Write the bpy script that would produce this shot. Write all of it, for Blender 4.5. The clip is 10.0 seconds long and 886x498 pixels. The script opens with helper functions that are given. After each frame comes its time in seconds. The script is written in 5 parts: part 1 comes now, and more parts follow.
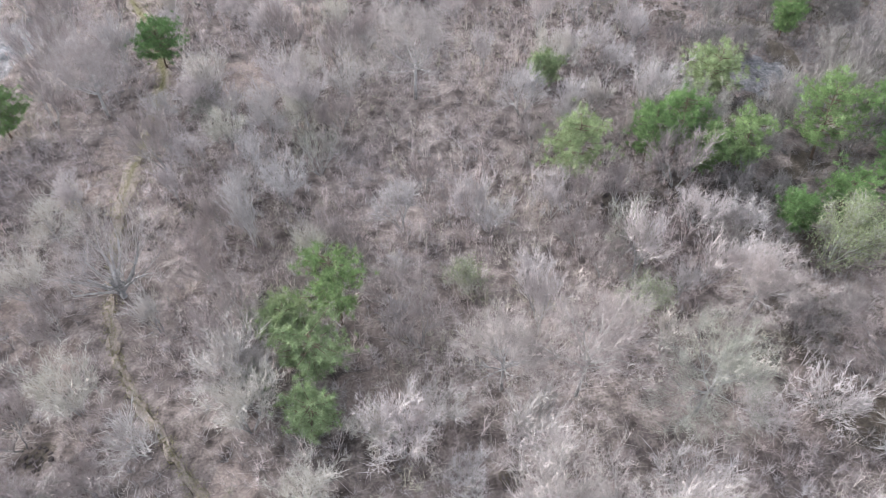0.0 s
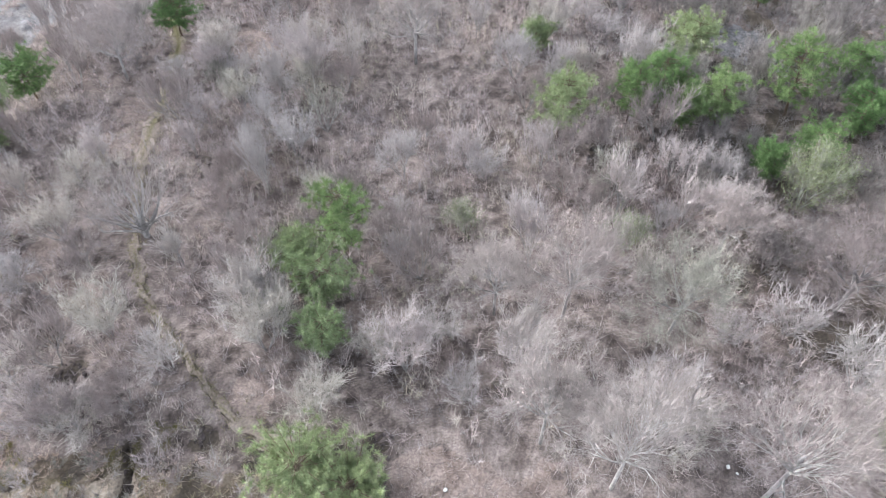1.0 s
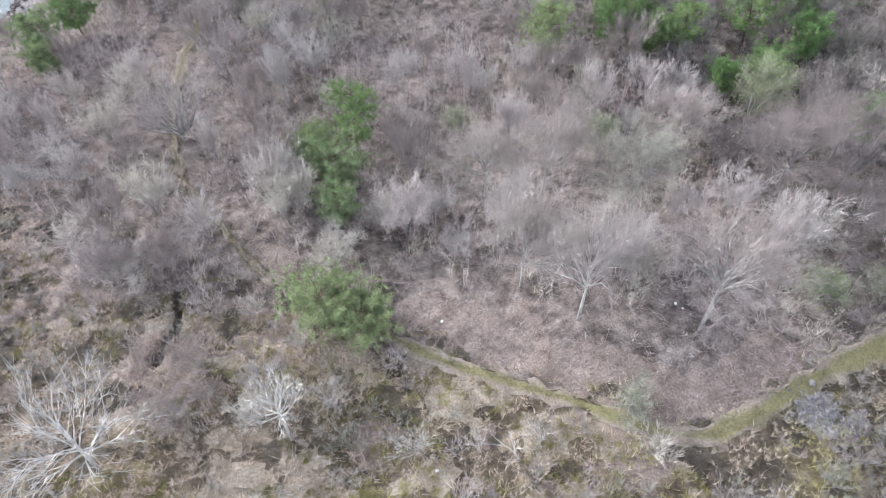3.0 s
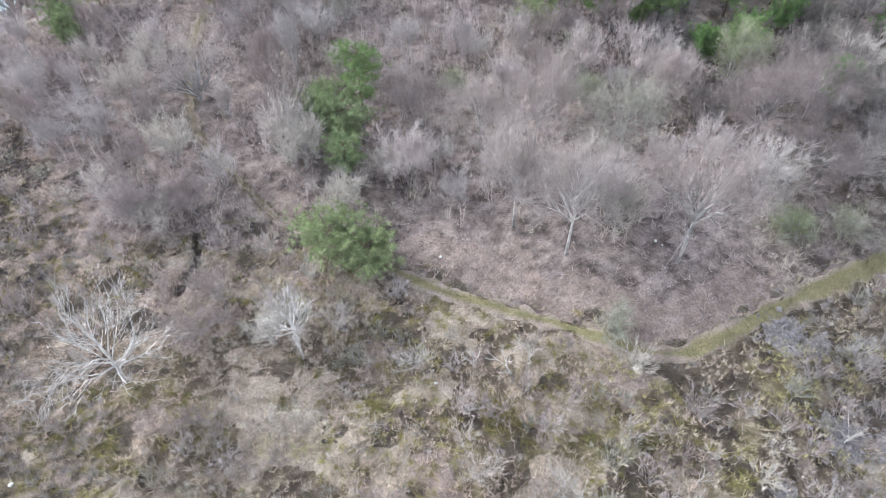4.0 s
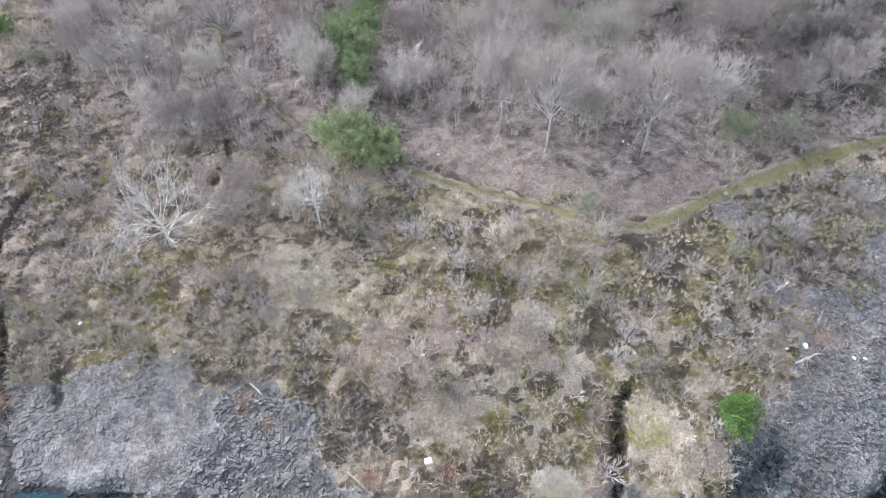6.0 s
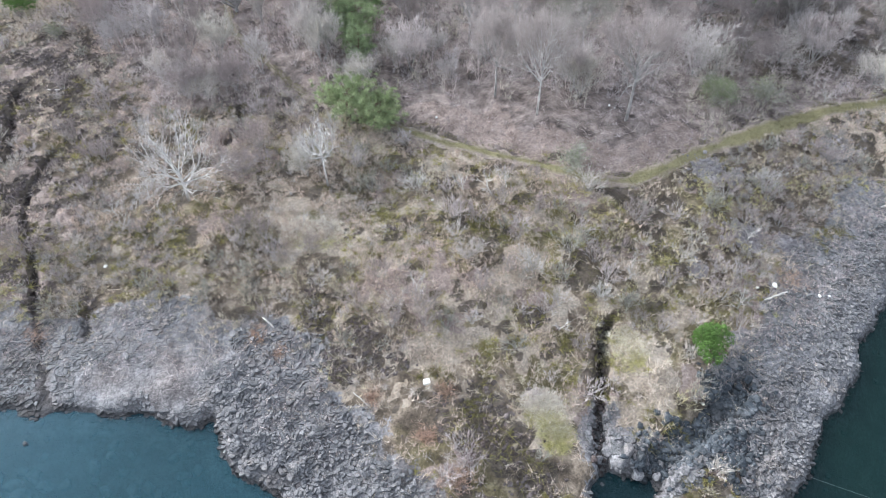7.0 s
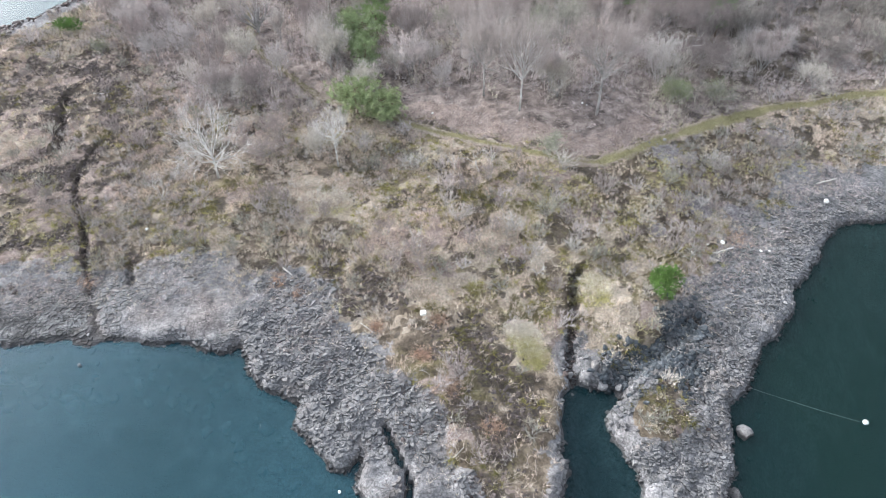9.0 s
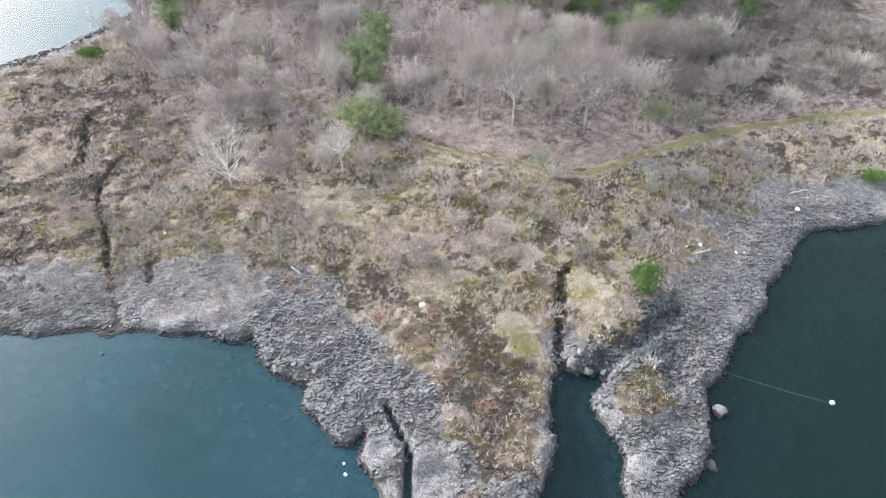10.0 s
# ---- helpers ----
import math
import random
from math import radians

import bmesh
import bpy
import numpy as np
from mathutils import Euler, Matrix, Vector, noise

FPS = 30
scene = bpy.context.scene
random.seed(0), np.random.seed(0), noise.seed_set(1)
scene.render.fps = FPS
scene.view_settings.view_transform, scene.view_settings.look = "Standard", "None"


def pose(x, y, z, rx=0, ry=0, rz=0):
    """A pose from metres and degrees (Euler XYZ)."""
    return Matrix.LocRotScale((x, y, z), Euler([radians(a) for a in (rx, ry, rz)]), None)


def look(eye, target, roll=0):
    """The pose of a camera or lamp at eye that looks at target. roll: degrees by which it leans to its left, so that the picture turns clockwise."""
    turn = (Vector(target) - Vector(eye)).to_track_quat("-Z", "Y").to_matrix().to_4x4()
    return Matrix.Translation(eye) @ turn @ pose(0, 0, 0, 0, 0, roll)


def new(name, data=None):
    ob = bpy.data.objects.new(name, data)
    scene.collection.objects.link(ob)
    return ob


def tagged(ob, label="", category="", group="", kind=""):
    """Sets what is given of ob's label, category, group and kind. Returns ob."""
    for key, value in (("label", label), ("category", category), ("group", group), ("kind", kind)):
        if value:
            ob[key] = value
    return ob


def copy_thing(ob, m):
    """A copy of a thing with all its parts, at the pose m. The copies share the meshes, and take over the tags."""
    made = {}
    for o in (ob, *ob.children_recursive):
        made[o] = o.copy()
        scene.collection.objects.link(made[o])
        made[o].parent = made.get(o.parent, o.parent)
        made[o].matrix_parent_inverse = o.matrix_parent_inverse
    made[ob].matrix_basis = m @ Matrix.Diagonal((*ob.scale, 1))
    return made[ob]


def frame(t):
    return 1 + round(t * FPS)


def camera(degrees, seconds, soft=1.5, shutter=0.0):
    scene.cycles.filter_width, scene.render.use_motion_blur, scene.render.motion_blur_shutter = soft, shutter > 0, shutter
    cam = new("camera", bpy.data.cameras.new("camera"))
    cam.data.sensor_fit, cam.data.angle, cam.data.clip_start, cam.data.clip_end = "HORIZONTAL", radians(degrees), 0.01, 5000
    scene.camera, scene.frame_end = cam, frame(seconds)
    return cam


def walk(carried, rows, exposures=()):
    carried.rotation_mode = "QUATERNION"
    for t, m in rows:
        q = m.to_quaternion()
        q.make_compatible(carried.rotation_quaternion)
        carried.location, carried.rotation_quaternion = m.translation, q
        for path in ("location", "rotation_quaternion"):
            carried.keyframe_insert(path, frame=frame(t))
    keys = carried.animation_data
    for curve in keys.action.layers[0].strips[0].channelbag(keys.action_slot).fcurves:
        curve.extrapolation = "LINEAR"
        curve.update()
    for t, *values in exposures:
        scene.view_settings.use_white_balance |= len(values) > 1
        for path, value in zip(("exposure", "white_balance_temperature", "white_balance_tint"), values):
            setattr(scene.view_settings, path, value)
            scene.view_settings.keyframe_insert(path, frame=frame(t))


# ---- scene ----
cam = camera(65.74, 10.0, soft=0.75)
# seconds, eye in metres, turn in degrees; the lake's surface is z = 0
PATH = [
    (0.0, 0.036, 0.077, 40.695, 40.053, 0.189, -0.768),
    (0.5, 0.072, -2.895, 40.867, 40.071, 0.174, -0.757),
    (1.0, 0.067, -5.888, 41.042, 40.088, 0.140, -0.777),
    (1.5, 0.081, -8.881, 41.254, 40.096, 0.147, -0.796),
    (2.0, 0.108, -11.887, 41.404, 40.133, 0.151, -0.774),
    (2.5, 0.119, -14.879, 41.555, 40.150, 0.147, -0.783),
    (4.0, 0.216, -23.896, 42.035, 40.162, 0.202, -0.736),
    (4.5, 0.243, -26.903, 42.196, 40.170, 0.207, -0.724),
    (5.0, 0.259, -29.896, 42.369, 40.177, 0.212, -0.713),
    (5.5, 0.264, -33.103, 42.527, 40.205, 0.178, -0.713),
    (7.0, 0.446, -42.046, 43.114, 40.457, 0.204, -0.697),
    (7.5, 0.503, -45.029, 43.304, 40.604, 0.189, -0.706),
    (8.0, 0.572, -47.922, 43.571, 41.592, 0.176, -0.735),
    (8.5, 0.625, -50.883, 43.786, 43.430, 0.183, -0.764),
    (9.0, 0.686, -53.858, 43.988, 45.228, 0.170, -0.793),
    (9.5, 0.735, -56.837, 44.154, 47.015, 0.146, -0.812),
    (10.0, 0.768, -59.807, 44.325, 48.833, 0.122, -0.832),
]
LOOK = [(0.0, 1.84, 6030, 10.6), (2.5, 1.82, 5970, 10.6), (5.5, 1.76, 5860, 9.8), (7.0, 1.74, 5840, 8.6), (7.5, 1.74, 5880, 8.0), (8.5, 1.79, 6000, 8.2), (10.0, 1.89, 6180, 9.0)]
walk(cam, [(t, pose(x, y, z, rx, ry, rz)) for t, x, y, z, rx, ry, rz in PATH], LOOK)

# ---- world and sun: a bright overcast day, the sun behind thin cloud ahead and to the left ----
SUN_UP, SUN_AROUND = 24.0, -57.0      # degrees above the horizon; degrees from +y towards +x
world = bpy.data.worlds.new("world")
scene.world = world
world.use_nodes = True
wn, wl = world.node_tree.nodes, world.node_tree.links
sky = wn.new("ShaderNodeTexSky")
sky.sky_type, sky.sun_disc = "NISHITA", False
sky.sun_elevation, sky.sun_rotation = radians(SUN_UP), radians(SUN_AROUND)
sky.air_density, sky.dust_density, sky.ozone_density = 1.0, 5.0, 1.0
soften = wn.new("ShaderNodeHueSaturation")
soften.inputs["Saturation"].default_value = 0.3
wl.new(sky.outputs[0], soften.inputs["Color"])
wl.new(soften.outputs[0], wn["Background"].inputs[0])
wn["Background"].inputs[1].default_value = 0.15
sun = new("sun", bpy.data.lights.new("sun", "SUN"))
sun.data.energy, sun.data.angle, sun.data.color = 0.16, radians(30), (1.0, 0.98, 0.95)
sun_from = Vector((math.sin(radians(SUN_AROUND)) * math.cos(radians(SUN_UP)), math.cos(radians(SUN_AROUND)) * math.cos(radians(SUN_UP)), math.sin(radians(SUN_UP))))
sun.matrix_world = look(sun_from * 300, (0, 0, 0))

# ---- materials ----
rng = np.random.default_rng(7)


def shader(name, rough=0.9, spec=0.2):
    m = bpy.data.materials.new(name)
    m.use_nodes = True
    bsdf = m.node_tree.nodes["Principled BSDF"]
    bsdf.inputs["Roughness"].default_value = rough
    bsdf.inputs["Specular IOR Level"].default_value = spec
    return m, m.node_tree, bsdf


def node(tree, kind, **values):
    n = tree.nodes.new(kind)
    for key, value in values.items():
        n.inputs[key.replace("_", " ")].default_value = value
    return n


def noise_of(tree, size, detail=4.0, rough=0.6, space=None):
    """Noise with features about so many metres across."""
    n = node(tree, "ShaderNodeTexNoise", Scale=1.0 / size, Detail=detail, Roughness=rough)
    if space is None:
        space = tree.nodes.new("ShaderNodeTexCoord").outputs["Object"]
    tree.links.new(space, n.inputs["Vector"])
    return n.outputs["Fac"]


def ramp(tree, fac, *stops):
    r = tree.nodes.new("ShaderNodeValToRGB")
    els = r.color_ramp.elements
    while len(els) < len(stops):
        els.new(0.5)
    for e, (pos, col) in zip(els, stops):
        e.position, e.color = pos, (*col, 1) if len(col) == 3 else col
    tree.links.new(fac, r.inputs[0])
    return r.outputs[0]


def grey(v):
    return (v, v, v)


def mix(tree, fac, a, b, blend="MIX"):
    n = tree.nodes.new("ShaderNodeMix")
    n.data_type, n.blend_type = "RGBA", blend
    for socket, value in ((n.inputs["Factor"], fac), (n.inputs["A"], a), (n.inputs["B"], b)):
        if isinstance(value, (int, float)):
            socket.default_value = value
        elif isinstance(value, tuple):
            socket.default_value = (*value, 1)
        else:
            tree.links.new(value, socket)
    return n.outputs["Result"]


def bump(tree, bsdf, height, strength, distance):
    b = node(tree, "ShaderNodeBump", Strength=strength, Distance=distance)
    tree.links.new(height, b.inputs["Height"])
    tree.links.new(b.outputs[0], bsdf.inputs["Normal"])


def attribute(tree, name):
    a = tree.nodes.new("ShaderNodeAttribute")
    a.attribute_name = name
    return a.outputs["Fac"]


def random_of(tree):
    return tree.nodes.new("ShaderNodeObjectInfo").outputs["Random"]


def bark(name, *stops, rough=0.9, spots=0.35):
    """Bark or twig: its tone runs through the stops from tree to tree, with lichen blotches and fine streaks."""
    m, tree, bsdf = shader(name, rough)
    tone = ramp(tree, random_of(tree), *stops)
    blotch = ramp(tree, noise_of(tree, 0.5, 3), (0.4, grey(1 - spots)), (0.65, grey(1.0 + spots * 0.6)))
    tree.links.new(mix(tree, 1.0, tone, blotch, "MULTIPLY"), bsdf.inputs["Base Color"])
    bump(tree, bsdf, noise_of(tree, 0.05), 0.4, 0.02)
    return m


TWIG = bark("bare_twig", (0.0, (0.49, 0.455, 0.45)), (0.3, (0.53, 0.48, 0.47)), (0.55, (0.47, 0.445, 0.438)), (0.8, (0.52, 0.48, 0.445)), (1.0, (0.49, 0.47, 0.415)), spots=0.2)
TWIG_PINK = bark("pink_twig", (0.0, (0.36, 0.31, 0.30)), (1.0, (0.345, 0.305, 0.295)), spots=0.15)
TWIG_LARGE = bark("lilac_grey_twig", (0.0, (0.40, 0.358, 0.345)), (0.5, (0.40, 0.348, 0.335)), (1.0, (0.39, 0.353, 0.338)), spots=0.15)
LIMB_BROWN = bark("brown_bark", (0.0, (0.25, 0.235, 0.228)), (1.0, (0.28, 0.265, 0.255)))
TWIG_BROWN = bark("rosy_brown_twig", (0.0, (0.235, 0.21, 0.205)), (1.0, (0.245, 0.21, 0.205)), spots=0.15)
LIMB = bark("grey_bark", (0.0, (0.37, 0.357, 0.35)), (0.5, (0.42, 0.405, 0.395)), (1.0, (0.39, 0.38, 0.367)))
PALE_BARK = bark("pale_grey_bark", (0.0, (0.58, 0.565, 0.545)), (1.0, (0.62, 0.605, 0.58)))
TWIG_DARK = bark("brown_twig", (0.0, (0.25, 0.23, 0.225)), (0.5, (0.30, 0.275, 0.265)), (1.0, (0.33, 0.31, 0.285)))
TWIG_PALE = bark("pale_lichened_twig", (0.0, (0.355, 0.35, 0.30)), (1.0, (0.375, 0.365, 0.325)))
DEADWOOD = bark("bleached_deadwood", (0.0, (0.50, 0.485, 0.46)), (1.0, (0.57, 0.555, 0.53)), spots=0.25)
PINE_BARK = bark("pine_bark", (0.0, (0.16, 0.12, 0.09)), (1.0, (0.22, 0.16, 0.13)))


def foliage(name, *stops):
    m, tree, bsdf = shader(name, 0.75, 0.25)
    tone = ramp(tree, random_of(tree), *stops)
    patch = ramp(tree, noise_of(tree, 0.6, 3), (0.35, grey(0.65)), (0.7, grey(1.35)))
    leaf = tree.nodes.new("ShaderNodeNewGeometry").outputs["Random Per Island"]
    fleck = ramp(tree, leaf, (0.0, grey(0.7)), (1.0, grey(1.3)))
    tree.links.new(mix(tree, 1.0, mix(tree, 1.0, tone, patch, "MULTIPLY"), fleck, "MULTIPLY"), bsdf.inputs["Base Color"])
    return m


NEEDLE = foliage("pine_needle", (0.0, (0.15, 0.245, 0.095)), (0.5, (0.185, 0.28, 0.11)), (1.0, (0.225, 0.305, 0.135)))
NEEDLE_SOFT = foliage("young_pine_needle", (0.0, (0.27, 0.34, 0.18)), (1.0, (0.32, 0.375, 0.195)))
LEAF_LIME = foliage("young_lime_leaf", (0.0, (0.24, 0.285, 0.155)), (1.0, (0.25, 0.285, 0.165)))
LEAF_PALE = foliage("opening_pale_leaf", (0.0, (0.23, 0.28, 0.15)), (1.0, (0.26, 0.28, 0.17)))
LEAF_BUSH = foliage("evergreen_bush_leaf", (0.0, (0.11, 0.20, 0.05)), (1.0, (0.13, 0.22, 0.055)))


def tinted(name, *stops, rough=0.9):
    """Brush and grass: the tone follows each plant's own tint, with a fleck from stem to stem."""
    m, tree, bsdf = shader(name, rough)
    tone = ramp(tree, attribute(tree, "tint"), *stops)
    stem = tree.nodes.new("ShaderNodeNewGeometry").outputs["Random Per Island"]
    fleck = ramp(tree, stem, (0.0, grey(0.70)), (1.0, grey(1.30)))
    tree.links.new(mix(tree, 1.0, tone, fleck, "MULTIPLY"), bsdf.inputs["Base Color"])
    return m


BRUSH = tinted("dry_brush", (0.0, (0.27, 0.25, 0.245)), (0.12, (0.38, 0.355, 0.355)), (0.3, (0.55, 0.505, 0.50)), (0.55, (0.56, 0.475, 0.46)), (0.8, (0.55, 0.50, 0.45)), (1.0, (0.48, 0.445, 0.36)))
PALE_BRUSH = tinted("pale_heath_brush", (0.0, (0.32, 0.30, 0.29)), (0.15, (0.46, 0.43, 0.42)), (0.35, (0.62, 0.58, 0.53)), (0.55, (0.56, 0.485, 0.425)), (0.8, (0.62, 0.57, 0.475)), (1.0, (0.52, 0.485, 0.34)))
STRAW = tinted("dry_grass", (0.0, (0.60, 0.50, 0.425)), (0.4, (0.63, 0.56, 0.48)), (0.7, (0.56, 0.505, 0.36)), (1.0, (0.47, 0.45, 0.21)))
HUMMOCK = tinted("pale_hummock_grass", (0.0, (0.74, 0.70, 0.64)), (0.6, (0.60, 0.565, 0.45)), (1.0, (0.46, 0.43, 0.20)))
RUST = tinted("rusty_dead_fern", (0.0, (0.40, 0.28, 0.21)), (1.0, (0.46, 0.34, 0.27)))
ROSY = tinted("rosy_dry_grass", (0.0, (0.41, 0.343, 0.325)), (1.0, (0.47, 0.415, 0.395)))
TUFT = tinted("brownish_tuft", (0.0, (0.33, 0.28, 0.25)), (0.6, (0.47, 0.405, 0.36)), (1.0, (0.50, 0.465, 0.365)))
HEATHER = tinted("dark_heather", (0.0, (0.08, 0.07, 0.057)), (0.6, (0.16, 0.135, 0.115)), (1.0, (0.18, 0.17, 0.08)))
HEATH = tinted("mossy_heath", (0.0, (0.14, 0.125, 0.06)), (0.5, (0.25, 0.23, 0.085)), (1.0, (0.36, 0.33, 0.13)))
VERGE = tinted("short_green_grass", (0.0, (0.20, 0.195, 0.10)), (1.0, (0.29, 0.27, 0.16)))


def wet(tree, pos, uneven):
    """Darker stone up to the splash line, a hand above the lake."""
    split = tree.nodes.new("ShaderNodeSeparateXYZ")
    tree.links.new(pos, split.inputs[0])
    lift = node(tree, "ShaderNodeMath")
    lift.operation = "MULTIPLY_ADD"
    tree.links.new(uneven, lift.inputs[0])
    lift.inputs[1].default_value = -0.5
    tree.links.new(split.outputs[2], lift.inputs[2])
    return ramp(tree, lift.outputs[0], (0.0, grey(0.42)), (0.10, grey(1.0)))


def stone(name, low, mid, high, warm=(0.36, 0.31, 0.27)):
    m, tree, bsdf = shader(name, 0.92, 0.2)
    space = tree.nodes.new("ShaderNodeNewGeometry").outputs["Position"]
    body = ramp(tree, noise_of(tree, 0.9, 5, space=space), (0.3, low), (0.5, mid), (0.72, high))
    pits = ramp(tree, noise_of(tree, 0.12, 3, space=space), (0.32, grey(0.55)), (0.55, grey(1.08)))
    lichen = ramp(tree, noise_of(tree, 2.3, 4, space=space), (0.52, grey(0.0)), (0.68, grey(0.55)))
    each = ramp(tree, tree.nodes.new("ShaderNodeNewGeometry").outputs["Random Per Island"], (0.0, grey(0.86)), (1.0, grey(1.14)))
    col = mix(tree, 1.0, mix(tree, lichen, body, warm), pits, "MULTIPLY")
    col = mix(tree, 1.0, col, wet(tree, space, noise_of(tree, 1.3, 3, space=space)), "MULTIPLY")
    tree.links.new(mix(tree, 1.0, col, each, "MULTIPLY"), bsdf.inputs["Base Color"])
    bump(tree, bsdf, noise_of(tree, 0.15, 5, space=space), 0.7, 0.06)
    return m


ROCK = stone("grey_lava_rock", (0.105, 0.105, 0.108), (0.165, 0.164, 0.168), (0.24, 0.238, 0.242), (0.21, 0.185, 0.17))
SCREE = stone("pale_scree", (0.16, 0.15, 0.154), (0.25, 0.237, 0.243), (0.34, 0.322, 0.33), (0.30, 0.27, 0.25))
WET_STONE = stone("dark_wet_cobble", (0.035, 0.042, 0.048), (0.07, 0.08, 0.09), (0.15, 0.165, 0.18), (0.09, 0.085, 0.08))
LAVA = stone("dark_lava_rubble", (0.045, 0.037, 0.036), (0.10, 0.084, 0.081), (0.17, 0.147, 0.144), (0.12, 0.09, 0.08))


def ground_material():
    m, tree, bsdf = shader("peninsula_ground", 0.95, 0.15)
    pos = tree.nodes.new("ShaderNodeNewGeometry").outputs["Position"]
    gravel = noise_of(tree, 0.3, 3, 0.7, pos)
    wide, mid, fine = (noise_of(tree, s, 5, 0.65, pos) for s in (7.0, 1.3, 0.16))
    litter = ramp(tree, mid, (0.32, (0.06, 0.049, 0.044)), (0.5, (0.19, 0.158, 0.145)), (0.7, (0.35, 0.30, 0.278)))
    heath = ramp(tree, mid, (0.32, (0.04, 0.032, 0.025)), (0.5, (0.14, 0.114, 0.087)), (0.70, (0.33, 0.275, 0.22)))
    straw = ramp(tree, mid, (0.3, (0.20, 0.165, 0.125)), (0.55, (0.32, 0.275, 0.225)), (0.8, (0.41, 0.37, 0.315)))
    moss = ramp(tree, mid, (0.3, (0.10, 0.09, 0.035)), (0.6, (0.21, 0.195, 0.07)))
    rock = ramp(tree, mid, (0.3, (0.14, 0.138, 0.144)), (0.5, (0.215, 0.213, 0.221)), (0.72, (0.295, 0.291, 0.30)))
    rock = mix(tree, ramp(tree, wide, (0.46, grey(0.0)), (0.62, grey(0.6))), rock, ramp(tree, mid, (0.3, (0.12, 0.10, 0.095)), (0.7, (0.24, 0.21, 0.195))))
    crack = tree.nodes.new("ShaderNodeTexVoronoi")
    crack.feature = "DISTANCE_TO_EDGE"
    crack.inputs["Scale"].default_value = 1.1
    tree.links.new(pos, crack.inputs["Vector"])
    rock = mix(tree, 1.0, rock, ramp(tree, crack.outputs["Distance"], (0.0, grey(0.72)), (0.06, grey(1.0))), "MULTIPLY")
    split = tree.nodes.new("ShaderNodeTexVoronoi")
    split.feature = "DISTANCE_TO_EDGE"
    split.inputs["Scale"].default_value = 2.9
    warp = mix(tree, 0.25, pos, tree.nodes.new("ShaderNodeTexNoise").outputs["Color"], "ADD")
    tree.links.new(warp, split.inputs["Vector"])
    joints = ramp(tree, split.outputs["Distance"], (0.0, grey(0.0)), (0.10, grey(1.0)))
    rock = mix(tree, 0.22, rock, ramp(tree, split.outputs["Distance"], (0.0, grey(0.4)), (0.07, grey(1.0))), "MULTIPLY")
    rock = mix(tree, 1.0, rock, ramp(tree, gravel, (0.36, grey(0.66)), (0.5, grey(0.98)), (0.68, grey(1.22))), "MULTIPLY")
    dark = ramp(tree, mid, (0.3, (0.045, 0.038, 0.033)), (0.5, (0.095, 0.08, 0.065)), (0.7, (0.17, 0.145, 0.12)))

    def edge(name, soft=0.25):
        """An attribute's rim, broken up by the finer noise."""
        s = node(tree, "ShaderNodeMath")
        s.operation = "MULTIPLY_ADD"
        tree.links.new(mid, s.inputs[0])
        s.inputs[1].default_value = 0.9
        tree.links.new(attribute(tree, name), s.inputs[2])
        t = node(tree, "ShaderNodeMath")
        t.operation = "MULTIPLY_ADD"
        tree.links.new(gravel, t.inputs[0])
        t.inputs[1].default_value = 0.5
        tree.links.new(s.outputs[0], t.inputs[2])
        return ramp(tree, t.outputs[0], (1.20 - soft, grey(0.0)), (1.20 + soft * 0.2, grey(1.0)))

    mossy = ramp(tree, wide, (0.54, grey(0.0)), (0.64, grey(0.4)))
    col = mix(tree, edge("wood"), mix(tree, mossy, heath, moss), litter)
    rosy = ramp(tree, mid, (0.3, (0.13, 0.10, 0.088)), (0.5, (0.25, 0.202, 0.18)), (0.75, (0.35, 0.292, 0.265)))
    col = mix(tree, edge("rosy"), col, rosy)
    col = mix(tree, edge("straw"), col, straw)
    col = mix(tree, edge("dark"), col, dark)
    scree = ramp(tree, mid, (0.3, (0.17, 0.156, 0.16)), (0.5, (0.29, 0.268, 0.276)), (0.75, (0.40, 0.374, 0.382)))
    col = mix(tree, edge("scree"), col, scree)
    col = mix(tree, edge("rock"), col, rock)
    col = mix(tree, attribute(tree, "silt"), col, ramp(tree, mid, (0.3, (0.012, 0.016, 0.016)), (0.7, (0.03, 0.036, 0.034))))
    col = mix(tree, 1.0, col, wet(tree, pos, mid), "MULTIPLY")
    speck = ramp(tree, fine, (0.3, grey(0.55)), (0.62, grey(1.2)))
    tree.links.new(mix(tree, 1.0, col, speck, "MULTIPLY"), bsdf.inputs["Base Color"])
    bump(tree, bsdf, mix(tree, attribute(tree, "rock"), fine, mix(tree, 0.3, fine, joints)), 0.8, 0.12)
    return m


GROUND = ground_material()


